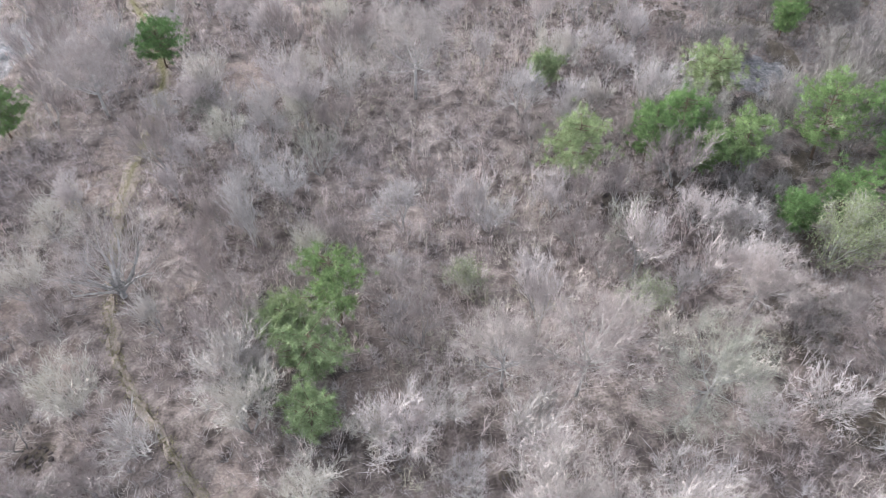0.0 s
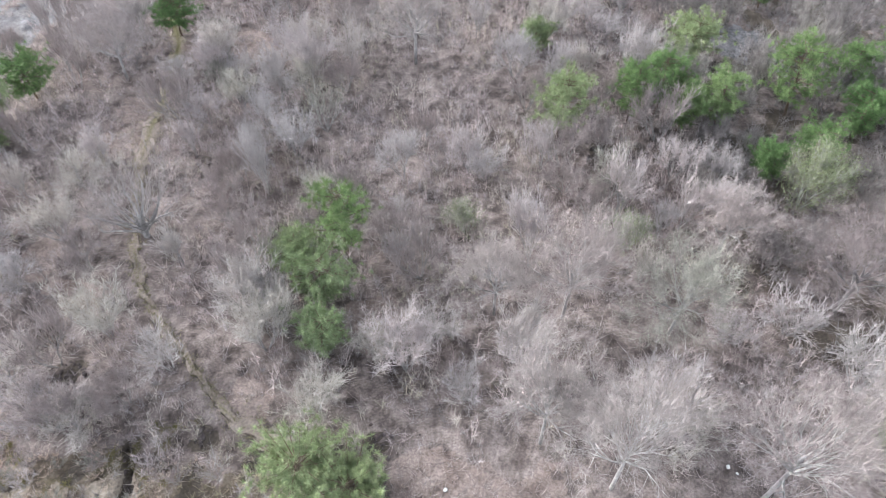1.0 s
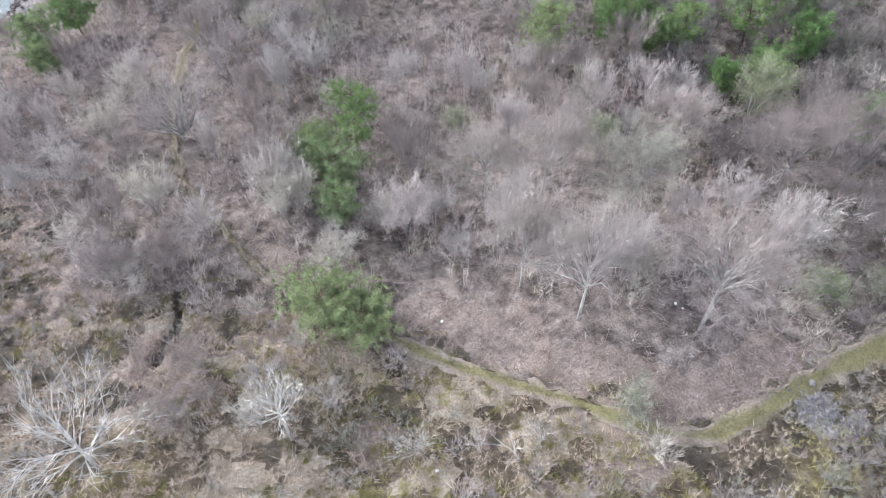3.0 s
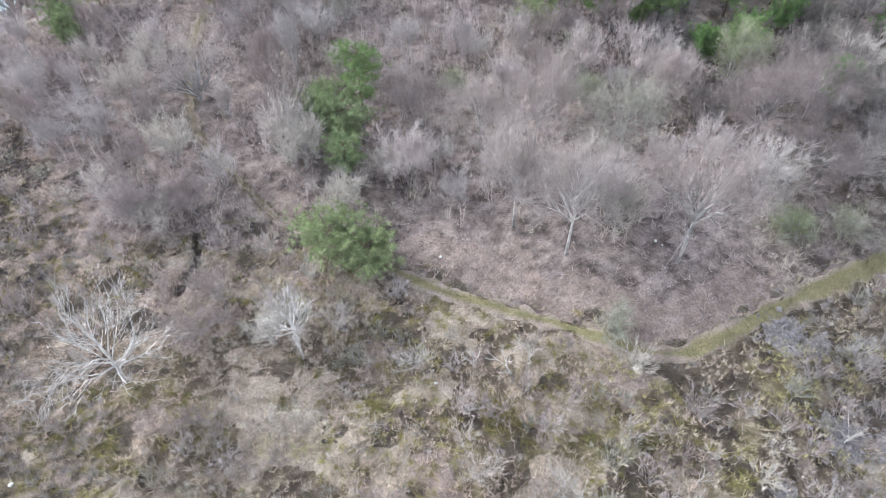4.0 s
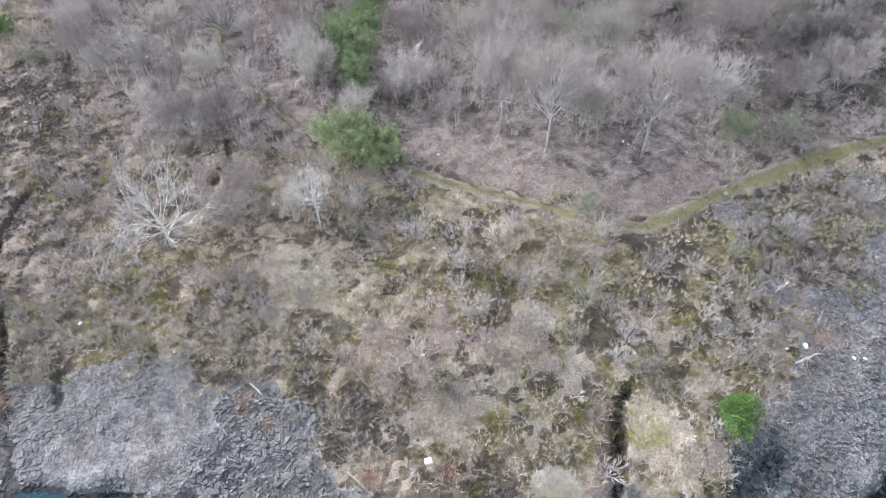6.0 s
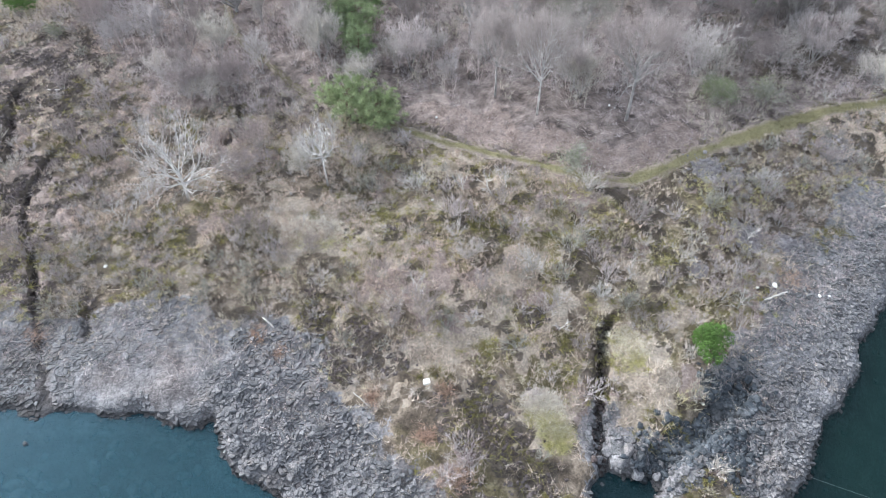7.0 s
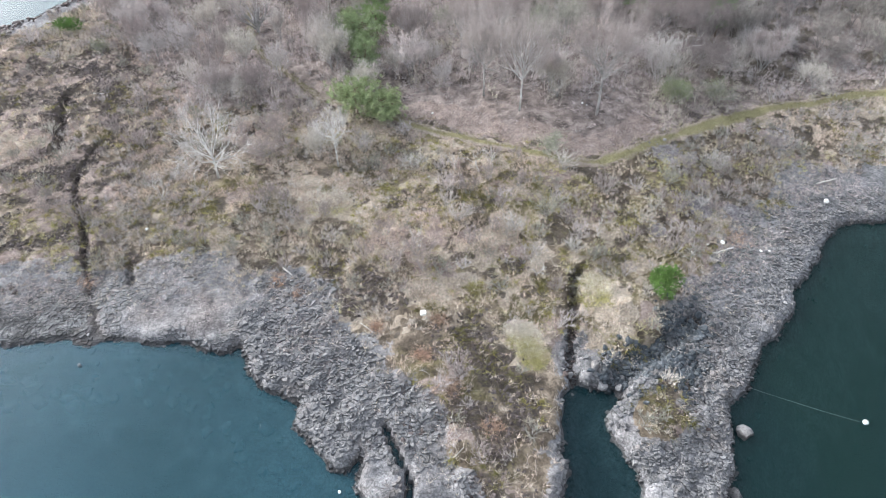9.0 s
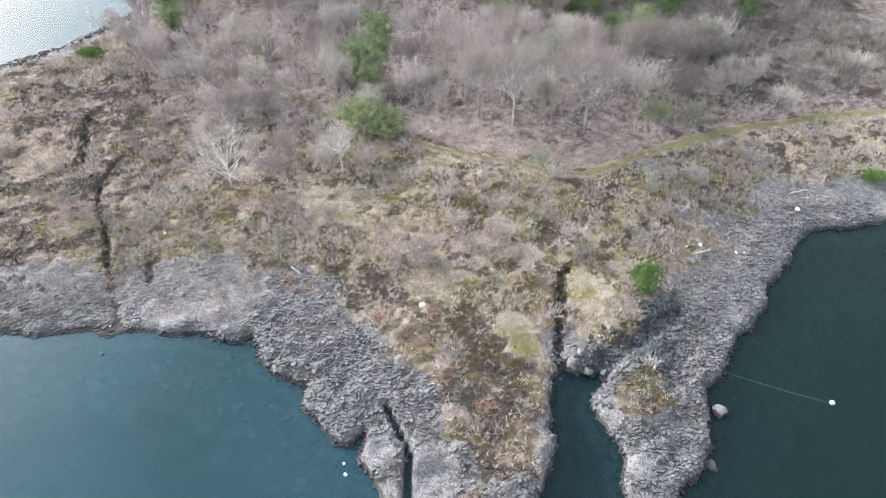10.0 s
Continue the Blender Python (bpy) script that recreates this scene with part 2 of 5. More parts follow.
def water_material():
    m, tree, bsdf = shader("lake_water", 0.04, 0.5)
    bsdf.inputs["IOR"].default_value = 1.33
    pos = tree.nodes.new("ShaderNodeNewGeometry").outputs["Position"]
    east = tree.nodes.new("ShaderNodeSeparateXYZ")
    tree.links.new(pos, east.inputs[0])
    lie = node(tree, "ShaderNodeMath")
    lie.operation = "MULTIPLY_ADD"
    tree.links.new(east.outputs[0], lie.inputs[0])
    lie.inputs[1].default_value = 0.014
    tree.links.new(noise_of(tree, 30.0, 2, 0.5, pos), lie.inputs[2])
    # teal paler westwards; the stop at 0.60 paints the inlet's dark rock reflection in
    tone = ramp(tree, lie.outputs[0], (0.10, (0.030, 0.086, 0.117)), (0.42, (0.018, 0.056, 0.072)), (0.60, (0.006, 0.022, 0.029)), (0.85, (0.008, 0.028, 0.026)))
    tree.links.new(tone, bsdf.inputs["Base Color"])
    clear = tree.nodes.new("ShaderNodeBsdfTransparent")
    clear.inputs[0].default_value = (0.56, 0.74, 0.80, 1)
    both = tree.nodes.new("ShaderNodeMixShader")
    both.inputs[0].default_value = 0.6
    tree.links.new(clear.outputs[0], both.inputs[1])
    tree.links.new(bsdf.outputs[0], both.inputs[2])
    tree.links.new(both.outputs[0], tree.nodes["Material Output"].inputs["Surface"])
    return m


WATER = water_material()


def plain(name, col, rough=0.6, metal=0.0, var=0.15, size=0.15):
    m, tree, bsdf = shader(name, rough, 0.4)
    v = ramp(tree, noise_of(tree, size, 4), (0.3, tuple(c * (1 - var) for c in col)), (0.7, tuple(min(1, c * (1 + var)) for c in col)))
    tree.links.new(v, bsdf.inputs["Base Color"])
    bsdf.inputs["Metallic"].default_value = metal
    return m


FOAM = plain("weathered_white_foam", (0.78, 0.78, 0.75))
BUOY = plain("white_buoy_plastic", (0.8, 0.8, 0.78), 0.4)
ROPE = plain("wet_rope", (0.24, 0.26, 0.25), 0.9)

# ---- helpers for geometry ----
TABLES = [np.random.default_rng(100 + k).random((256, 256)) for k in range(12)]


def lattice(x, y, size, seed):
    """Smooth value noise, 0 to 1, with features of that size in metres."""
    x, y, tab = np.asarray(x, float) / size, np.asarray(y, float) / size, TABLES[seed % 12]
    i, j = np.floor(x).astype(int), np.floor(y).astype(int)
    u, v = x - i, y - j
    u, v = u * u * (3 - 2 * u), v * v * (3 - 2 * v)
    a, b, c, d = (tab[(i + p) & 255, (j + q) & 255] for p, q in ((0, 0), (1, 0), (0, 1), (1, 1)))
    return (a * (1 - u) + b * u) * (1 - v) + (c * (1 - u) + d * u) * v


def rough_noise(x, y, size, octaves, seed):
    out, amp, total = 0.0, 1.0, 0.0
    for k in range(octaves):
        out, total = out + amp * lattice(x + 17.3 * k, y - 9.1 * k, size, seed + k), total + amp
        size, amp = size * 0.5, amp * 0.55
    return out / total


def smooth(a, b, v):
    v = np.clip((np.asarray(v, float) - a) / (b - a), 0, 1)
    return v * v * (3 - 2 * v)


def away(x, y, line):
    """The distance from points to a polyline."""
    x, y = np.asarray(x, float), np.asarray(y, float)
    best = np.full(x.shape, 1e9)
    for (ax, ay), (bx, by) in zip(line[:-1], line[1:]):
        dx, dy = bx - ax, by - ay
        k = np.clip(((x - ax) * dx + (y - ay) * dy) / (dx * dx + dy * dy + 1e-12), 0, 1)
        best = np.minimum(best, np.hypot(x - ax - k * dx, y - ay - k * dy))
    return best


def within(x, y, ring):
    x, y = np.asarray(x, float), np.asarray(y, float)
    odd = np.zeros(x.shape, bool)
    for (ax, ay), (bx, by) in zip(ring, ring[1:] + ring[:1]):
        if ay != by:
            odd ^= ((ay > y) != (by > y)) & (x < (bx - ax) * (y - ay) / (by - ay) + ax)
    return odd


def blob(x, y, spots, wobble=0.5):
    """1 inside round patches (x, y, radius) with uneven rims, falling to 0."""
    out, n = np.zeros(np.shape(x)), rough_noise(x, y, 2.0, 3, 5) - 0.5
    for sx, sy, r in spots:
        out = np.maximum(out, 1 - smooth(0.6, 1.15, np.hypot(x - sx, y - sy) / r + wobble * 2 * n))
    return out


class Soup:
    """Collects vertices and faces in arrays and makes one mesh of them."""

    def __init__(self):
        self.v, self.f, self.t, self.n = [], [], [], 0

    def add(self, verts, faces, tint=None):
        verts = np.asarray(verts, float).reshape(-1, 3)
        self.v.append(verts)
        self.f.append(np.asarray(faces, int).reshape(-1, 3) + self.n)
        self.t.append(np.full(len(verts), 0.5) if tint is None else np.broadcast_to(tint, len(verts)))
        self.n += len(verts)

    def spikes(self, a, b, r, tint=None, sides=3):
        """Tapered twigs from a to b (n x 3), thick r at the foot: three-sided, or flat blades (sides=2)."""
        a, b = np.asarray(a, float).reshape(-1, 3), np.asarray(b, float).reshape(-1, 3)
        r = np.broadcast_to(r, len(a))[:, None]
        d = b - a
        d = d / (np.linalg.norm(d, axis=1, keepdims=True) + 1e-9)
        turn = rng.normal(size=d.shape)
        u = np.cross(d, turn)
        u /= np.linalg.norm(u, axis=1, keepdims=True) + 1e-9
        w, n = np.cross(d, u), len(a)
        if sides == 2:
            verts = np.stack([a - u * r, a + u * r, b], 1).reshape(-1, 3)
            faces = np.arange(3 * n).reshape(n, 3)
            per = 3
        else:
            ring = [a + r * (u * math.cos(k) + w * math.sin(k)) for k in (0, 2.094, 4.189)]
            verts = np.stack([*ring, b], 1).reshape(-1, 3)
            faces = (np.arange(n)[:, None, None] * 4 + np.array([[0, 1, 3], [1, 2, 3], [2, 0, 3]])).reshape(-1, 3)
            per = 4
        self.add(verts, faces, None if tint is None else np.repeat(np.broadcast_to(tint, n), per))

    def tube(self, pts, radii, sides=5, tint=None):
        """A limb along points, with its end closed to a tip."""
        pts = np.asarray(pts, float)
        rings, k = [], len(pts)
        for i in range(k):
            d = pts[min(i + 1, k - 1)] - pts[max(i - 1, 0)]
            d = d / (np.linalg.norm(d) + 1e-9)
            u = np.cross(d, (0.3, 0.9, 0.2) if abs(d[1]) < 0.8 else (1, 0, 0))
            u /= np.linalg.norm(u)
            w, a = np.cross(d, u), np.arange(sides) * 2 * math.pi / sides
            rings.append(pts[i] + radii[i] * (np.cos(a)[:, None] * u + np.sin(a)[:, None] * w))
        faces = []
        for i in range(k - 1):
            for s in range(sides):
                p, q = i * sides + s, i * sides + (s + 1) % sides
                faces += [(p, q, q + sides), (p, q + sides, p + sides)]
        for s in range(1, sides - 1):
            faces += [((k - 1) * sides, (k - 1) * sides + s, (k - 1) * sides + s + 1), (0, s + 1, s)]
        self.add(np.concatenate(rings), faces, tint)

    def mesh(self, name, material, flat=True, tints=False):
        me = bpy.data.meshes.new(name)
        v, f = np.concatenate(self.v), np.concatenate(self.f)
        me.vertices.add(len(v))
        me.vertices.foreach_set("co", v.ravel())
        me.loops.add(f.size)
        me.loops.foreach_set("vertex_index", f.ravel().astype(np.int32))
        me.polygons.add(len(f))
        me.polygons.foreach_set("loop_start", np.arange(0, f.size, 3, dtype=np.int32))
        me.polygons.foreach_set("use_smooth", np.full(len(f), not flat))
        if tints:
            me.attributes.new("tint", "FLOAT", "POINT").data.foreach_set("value", np.concatenate(self.t).astype(np.float32))
        me.materials.append(material)
        me.update(calc_edges=True)
        return me


def part(name, mesh, parent, label=""):
    ob = new(name, mesh)
    ob.parent = parent
    return tagged(ob, label)

# ---- plan: shores, crevices, path ----
SHORE_WEST = [(-140, 5), (-95, -12), (-62, -18), (-48, -19.4), (-36.7, -20.0), (-33.6, -20.6), (-31.8, -20.2), (-29.1, -19.8), (-26.9, -20.5), (-25.4, -20.0), (-22.2, -20.3), (-20.0, -20.2),
              (-17.9, -21.1), (-16.1, -21.4), (-15.1, -20.7), (-14.2, -23.0), (-13.6, -23.9), (-11.8, -24.9), (-9.8, -25.9), (-10.0, -27.8), (-9.0, -28.9), (-7.8, -30.1), (-6.6, -31.1),
              (-5.7, -31.5), (-4.9, -30.2), (-5.3, -32.7), (-3.9, -33.9), (-3.4, -35.3), (-2.0, -39.0), (1.5, -42.5), (5.5, -41.5)]
INLET_WEST = [(5.5, -41.5), (7.4, -38.0), (8.1, -35.5), (9.4, -32.8), (9.7, -29.9), (9.9, -26.8), (10.3, -25.3), (11.1, -24.6)]
INLET_EAST = [(11.1, -24.6), (12.4, -24.9), (13.5, -25.3), (13.9, -25.9), (12.8, -26.9), (12.5, -27.9), (13.0, -29.2), (13.4, -30.7), (14.1, -31.5), (14.0, -32.9), (13.5, -34.2), (13.6, -35.6), (13.9, -39.0), (15.4, -40.5)]
SHORE_EAST = [(15.4, -40.5), (17.0, -38.0), (17.6, -35.3), (19.3, -34.3), (20.1, -33.0), (21.0, -32.0), (21.3, -30.1), (22.0, -27.5), (22.1, -26.5), (24.2, -24.8), (25.5, -23.0), (26.5, -21.2),
              (28.6, -19.6), (30.4, -17.6), (31.3, -15.1), (32.9, -13.6), (34.6, -12.1), (35.7, -10.0), (38.1, -7.5), (39.4, -7.1), (42.4, -6.9), (46.7, -6.1), (58, -3.5), (75, -4), (110, 2), (1900, 60)]
SHORE_NORTH = [(-60, 1900), (-48, 160), (-56, 85), (-53, 72), (-50.2, 64), (-48.4, 57), (-47.6, 50), (-50.2, 44.5), (-52.6, 39.6), (-55.2, 35.8), (-58.8, 32.9), (-61, 30.5), (-75, 21), (-95, 14), (-140, 5)]
LAND = SHORE_WEST + INLET_WEST[1:] + INLET_EAST[1:] + SHORE_EAST[1:] + [(1900, 1900)] + SHORE_NORTH[:-1]
GULLIES = [  # a line, its half width and its depth
    ([(12.7, -13.8), (12.1, -15.0), (11.8, -17.5), (11.3, -19.9), (10.8, -21.9), (10.8, -25.2)], 0.38, 2.2),
    ([(-3.3, -27.9), (-2.4, -29.8), (-1.7, -31.3), (-1.4, -32.5), (-1.5, -34.2), (-1.2, -37.0)], 0.29, 1.7),
    ([(-19.1, 12.2), (-18.5, 10.5), (-18.2, 8.6), (-18.8, 7.4), (-19.0, 6.2)], 0.22, 1.1),
    ([(-41.9, 15.2), (-41.0, 11.3), (-39.6, 7.4), (-39.0, 5.3)], 0.5, 0.9),
    ([(-35.0, 5.8), (-35.6, 0.9), (-34.7, -2.1), (-32.6, -5.9), (-31.2, -9.4), (-29.9, -12.6), (-28.8, -14.9)], 0.32, 0.9),
    ([(-27.9, -16.5), (-27.2, -18.6), (-26.1, -20.2), (-25.0, -20.9)], 0.24, 0.9),
    ([(-26.2, -11.9), (-25.6, -13.9)], 0.38, 0.7),
    ([(21.4, -18.7), (19.4, -20.5), (17.5, -21.8), (15.4, -23.2), (14.6, -23.8), (13.7, -25.0)], 1.0, 0.7),
]
TRAIL = [(-33, 69), (-31.9, 67.0), (-29.5, 63.7), (-25.6, 54.5), (-25.0, 46.0), (-25.1, 42.1), (-24.9, 37.6), (-23.2, 29.5), (-21.9, 25.0), (-19.6, 21.4), (-16.9, 18.4), (-13.6, 14.2), (-10.7, 12.4),
         (-6.5, 9.7), (-3.1, 7.6), (-0.6, 6.1), (3.0, 4.7), (6.4, 3.5), (9.0, 2.6), (11.5, 1.3), (14.0, 0.4), (16.2, 0.2), (18.3, 0.8), (21.2, 2.3), (24.2, 4.0), (31.1, 7.1), (38.7, 10.1), (47.1, 12.3), (55.4, 13.0), (75, 13.5)]
# patches: x, y, radius
STRAW_SPOTS = [(-7.2, -5.8, 2.4), (-11.8, -2.6, 2.2), (-9.8, -4.7, 3.2), (7.4, -21.4, 2.1), (14.6, -17.8, 2.6), (-5.1, -4.1, 1.6), (2.2, -15.8, 1.8), (-7.6, -2.0, 2.0), (13.1, -21.0, 2.0), (28.1, -8.4, 2.2), (-3.5, -7.3, 1.6),
               (7.5, -8.1, 1.8), (-11.4, -14.5, 2.0), (-44.5, 5.5, 3.0), (-42.0, 11.5, 2.2), (-37.5, 10.5, 2.2), (-44.8, -3.2, 2.4)]
DARK_WEST = [(-47.3, 7.6, 1.12), (-42.5, 1.2, 0.98), (-39.4, 0.8, 0.9), (-37.0, 1.0, 0.98), (-34.9, 2.8, 0.83), (-46.8, 3.6, 0.9), (-48.3, 19.4, 1.2), (-40.6, 20.0, 1.5), (-48.3, 11.9, 0.9), (-39.9, -10.2, 0.98), (-37.3, -8.8, 0.9), (-50.0, 27.2, 1.12),
             (-45.5, 15.8, 0.98), (-44.8, 0.2, 1.05), (-53.0, 22.0, 1.5), (-56.0, 27.0, 1.65), (-26.5, -10.6, 0.98), (-30.0, -9.3, 0.75), (-40.8, 24.8, 1.3), (-38.6, 17.6, 1.9), (-35.3, 2.0, 1.6), (-37.5, -0.3, 1.4), (-41.7, 11.2, 0.8), (-28.7, 5.8, 0.9), (-26.5, 19.8, 0.9)]
DARK_HEATH = [(-6.9, -4.9, 0.85), (-3.6, -4.4, 0.7), (-8.5, -13.4, 1.4), (-5.9, -16.5, 1.2), (-9.2, -10.7, 0.7), (-3.1, -17.2, 1.1), (-4.9, -14.4, 1.4), (-6.8, -17.6, 1.3), (3.2, -20.9, 1.7), (2.0, -22.2, 1.2), (5.2, -23.5, 1.2), (6.3, -26.1, 1.2), (6.9, -27.6, 1.1), (15.6, -6.6, 0.8),
              (-1.0, -28.6, 0.6), (7.4, -13.4, 1.0), (-9.3, -9.7, 0.8), (2.0, -27.0, 1.2), (5.0, -30.2, 1.4), (3.5, -33.2, 1.2), (6.6, -34.6, 1.2), (17.3, -27.6, 0.9), (18.3, -25.0, 1.0), (-7.0, -15.6, 1.3)]
DARK_WOOD = [(14.0, 37.5, 1.3), (18.5, 37.6, 1.4), (22.5, 37.2, 1.3), (27.5, 38.2, 1.4), (33.0, 39.0, 1.4), (31.0, 50.5, 1.3), (34.0, 51.0, 1.3), (40.0, 41.0, 1.8), (40.5, 33.0, 1.6), (37.8, 7.9, 0.7), (28.4, 8.0, 0.7), (44.8, 22.8, 1.5), (24.5, 25.0, 1.0), (20.4, 23.2, 1.0),
             (-10.8, 11.0, 0.8), (-3.6, 11.6, 1.0), (-14.6, 12.6, 0.8), (-19.0, 37.0, 1.1), (-22.5, 34.0, 1.0), (-12.0, 28.5, 0.8), (30.5, 26.0, 1.0), (14.5, 34.2, 1.0), (-24.0, 17.0, 1.0), (-30.5, 18.5, 1.0), (4.0, 15.0, 0.7)]
DARK_SPOTS = DARK_WEST + [(x, y, r * 1.25 if y < -20 else r) for x, y, r in DARK_HEATH] + DARK_WOOD
ROCK_SPOTS = [(30.0, 52.0, 3.4), (34.0, 50.0, 2.2), (-42.0, 62.0, 4.0), (-44.0, 58.0, 3.0)]
SCREE_SPOTS = [(24.0, 2.0, 1.5), (36.6, 4.6, 1.7), (25.5, -5.5, 1.4), (20.6, -9.0, 0.8), (28.6, -6.2, 1.0), (26.0, 0.8, 1.0)]
OLIVE_SPOTS = [(16.5, -27.8, 1.1), (17.4, -28.4, 0.8), (15.9, -26.3, 0.7), (14.0, -22.3, 1.1), (16.0, -21.9, 0.7), (9.4, -15.1, 0.6), (15.3, -13.1, 0.6), (0.1, -18.0, 0.6), (3.4, -16.3, 0.6), (2.5, -20.3, 0.6), (4.0, -4.5, 1.1), (5.1, -5.6, 0.7), (9.9, -3.2, 0.5), (17.1, -8.1, 1.3),
               (13.4, -5.6, 0.7), (31.8, -5.3, 0.9), (33.5, -4.4, 0.7), (-6.7, 2.5, 1.0), (-3.9, -3.1, 0.6), (-3.3, -0.7, 0.8)]
OLIVE_SPOTS += [(-36.6, 7.9, 1.6), (-34.8, 6.6, 1.1), (-24.9, 8.6, 1.4), (-22.9, 8.3, 1.1), (-31.3, 4.7, 1.1), (-16.8, 12.4, 1.4), (-21.5, -2.5, 1.5), (-18.9, -2.3, 1.0), (-14.5, -5.0, 1.0), (-10.1, -2.5, 0.9), (-18.9, 11.0, 1.0), (-20.5, -5.9, 0.9), (-24.0, -4.6, 0.9), (-26.6, -4.0, 0.9)]
ROSY_SPOTS = [(-4.4, 20.6, 2.0), (-1.0, 9.6, 2.0), (2.2, 8.0, 2.4), (6.0, 6.3, 2.4), (10.0, 4.9, 2.4), (14.0, 2.9, 2.4), (18.5, 3.6, 2.2), (22.0, 5.4, 1.8), (-12.0, 14.6, 1.6), (-26.0, 23.5, 2.6), (-29.5, 26.0, 2.2),
              (-27.0, 40.0, 2.4), (-27.2, 44.0, 2.0), (-18.0, 53.5, 3.0), (-24.0, 53.0, 1.8), (23.0, 62.0, 4.0), (-19.5, 6.5, 2.2), (-16.5, 3.0, 2.2)]


def shore_gap(x, y):
    """Metres inland from the water's edge; negative in the lake."""
    edge = away(x, y, LAND + LAND[:1])
    return np.where(within(x, y, LAND), edge, -edge)


def trail_gap(x, y):
    return away(x, y, TRAIL)


def rockiness(x, y):
    n = (rough_noise(x, y, 3.0, 3, 2) - 0.5) * 5.0
    w = away(x, y, SHORE_WEST[:17])
    c = away(x, y, SHORE_WEST[14:])
    e = away(x, y, SHORE_EAST)
    i = away(x, y, INLET_EAST)
    l = away(x, y, INLET_WEST)
    f = away(x, y, SHORE_NORTH)
    g = away(x, y, GULLIES[7][0])
    out = np.maximum.reduce([1 - smooth(d - 2.0, d + 2.0, v + n) for v, d in ((w, 8.0), (c, 6.8), (e, 6.9), (i, 4.6), (l, 0.9), (f, 3.4), (g, 1.7))])
    keep = blob(x, y, [(16.2, -28.0, 2.6), (18.0, -25.4, 1.7), (15.0, -19.5, 4.0), (6.5, -26.0, 4.4), (7.0, -21.5, 3.6)], 0.35)
    return np.maximum(out * (1 - keep), blob(x, y, ROCK_SPOTS) * 0.9)


def woodiness(x, y):
    """1 in the wood behind the trail, 0 on the open ground."""
    trail_y = np.interp(x, [-62, -45, -36, -26, -18, -6.5, 3, 14, 21, 31, 47, 75], [48, 36, 24, 12, 10.5, 9.7, 4.7, 0.4, 2.3, 7.1, 12.3, 13.5])
    return smooth(-1.5, 2.5, y - trail_y + (rough_noise(x, y, 4.0, 2, 3) - 0.5) * 4)


def dark_cover(x, y):
    """Dark heather and rubble, the named patches and many smaller ones strewn over the open heath, and the clefts'
    shade as dark ground.
    """
    open_heath = (1 - woodiness(x, y)) * smooth(1.5, 4, shore_gap(x, y))
    east_wood = 0.7 * smooth(18, 28, x) * smooth(12, 18, y) * smooth(0.54, 0.62, rough_noise(x, y, 3.0, 3, 4))
    streaks = 0.95 * west_field(x, y) * smooth(0.575, 0.625, rough_noise((x + 0.5 * y) * 0.45, (y - 0.3 * x) * 1.1, 2.0, 4, 10))
    # shade in the clefts, put into the ground colour as a dark strip
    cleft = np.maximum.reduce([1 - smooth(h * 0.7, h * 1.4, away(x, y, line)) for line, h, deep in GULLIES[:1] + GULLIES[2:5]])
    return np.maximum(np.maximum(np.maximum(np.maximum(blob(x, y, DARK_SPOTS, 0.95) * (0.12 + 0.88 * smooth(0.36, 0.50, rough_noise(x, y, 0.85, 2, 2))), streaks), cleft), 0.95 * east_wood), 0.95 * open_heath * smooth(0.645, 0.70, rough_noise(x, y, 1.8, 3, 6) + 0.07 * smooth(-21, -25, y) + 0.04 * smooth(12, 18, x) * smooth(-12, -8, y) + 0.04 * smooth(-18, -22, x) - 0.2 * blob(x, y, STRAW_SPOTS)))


def rosy_cover(x, y):
    open_heath = (1 - woodiness(x, y)) * smooth(2, 5, shore_gap(x, y))
    return np.maximum(np.maximum(blob(x, y, ROSY_SPOTS, 0.9), 0.85 * west_field(x, y) * smooth(0.38, 0.50, rough_noise(x, y, 4.0, 3, 1))), 0.9 * open_heath * smooth(0.63, 0.71, rough_noise(x, y, 3.6, 3, 2)))


def west_field(x, y):
    """1 on the barer field in the west."""
    return smooth(-28, -33, x) * smooth(27, 20, y) * smooth(4, 7, shore_gap(x, y))


def straw_cover(x, y):
    open_heath = (1 - woodiness(x, y)) * smooth(2, 5, shore_gap(x, y))
    return np.maximum(blob(x, y, STRAW_SPOTS, 0.8), 0.8 * open_heath * smooth(-30, -20, x) * smooth(-25, -20, y) * smooth(0.61, 0.69, rough_noise(x, y, 3.2, 3, 9)))


SLABS = [(0.5, -33.0, 2.0), (-3.6, -32.0, 1.3), (0.2, -36.0, 2.2), (-2.8, -35.5, 1.4), (13.7, -29.4, 0.9), (15.0, -33.5, 1.2), (-25.0, -18.6, 1.6), (-21.5, -17.5, 3.2), (-18.0, -17.6, 2.6)]  # bare smooth rock


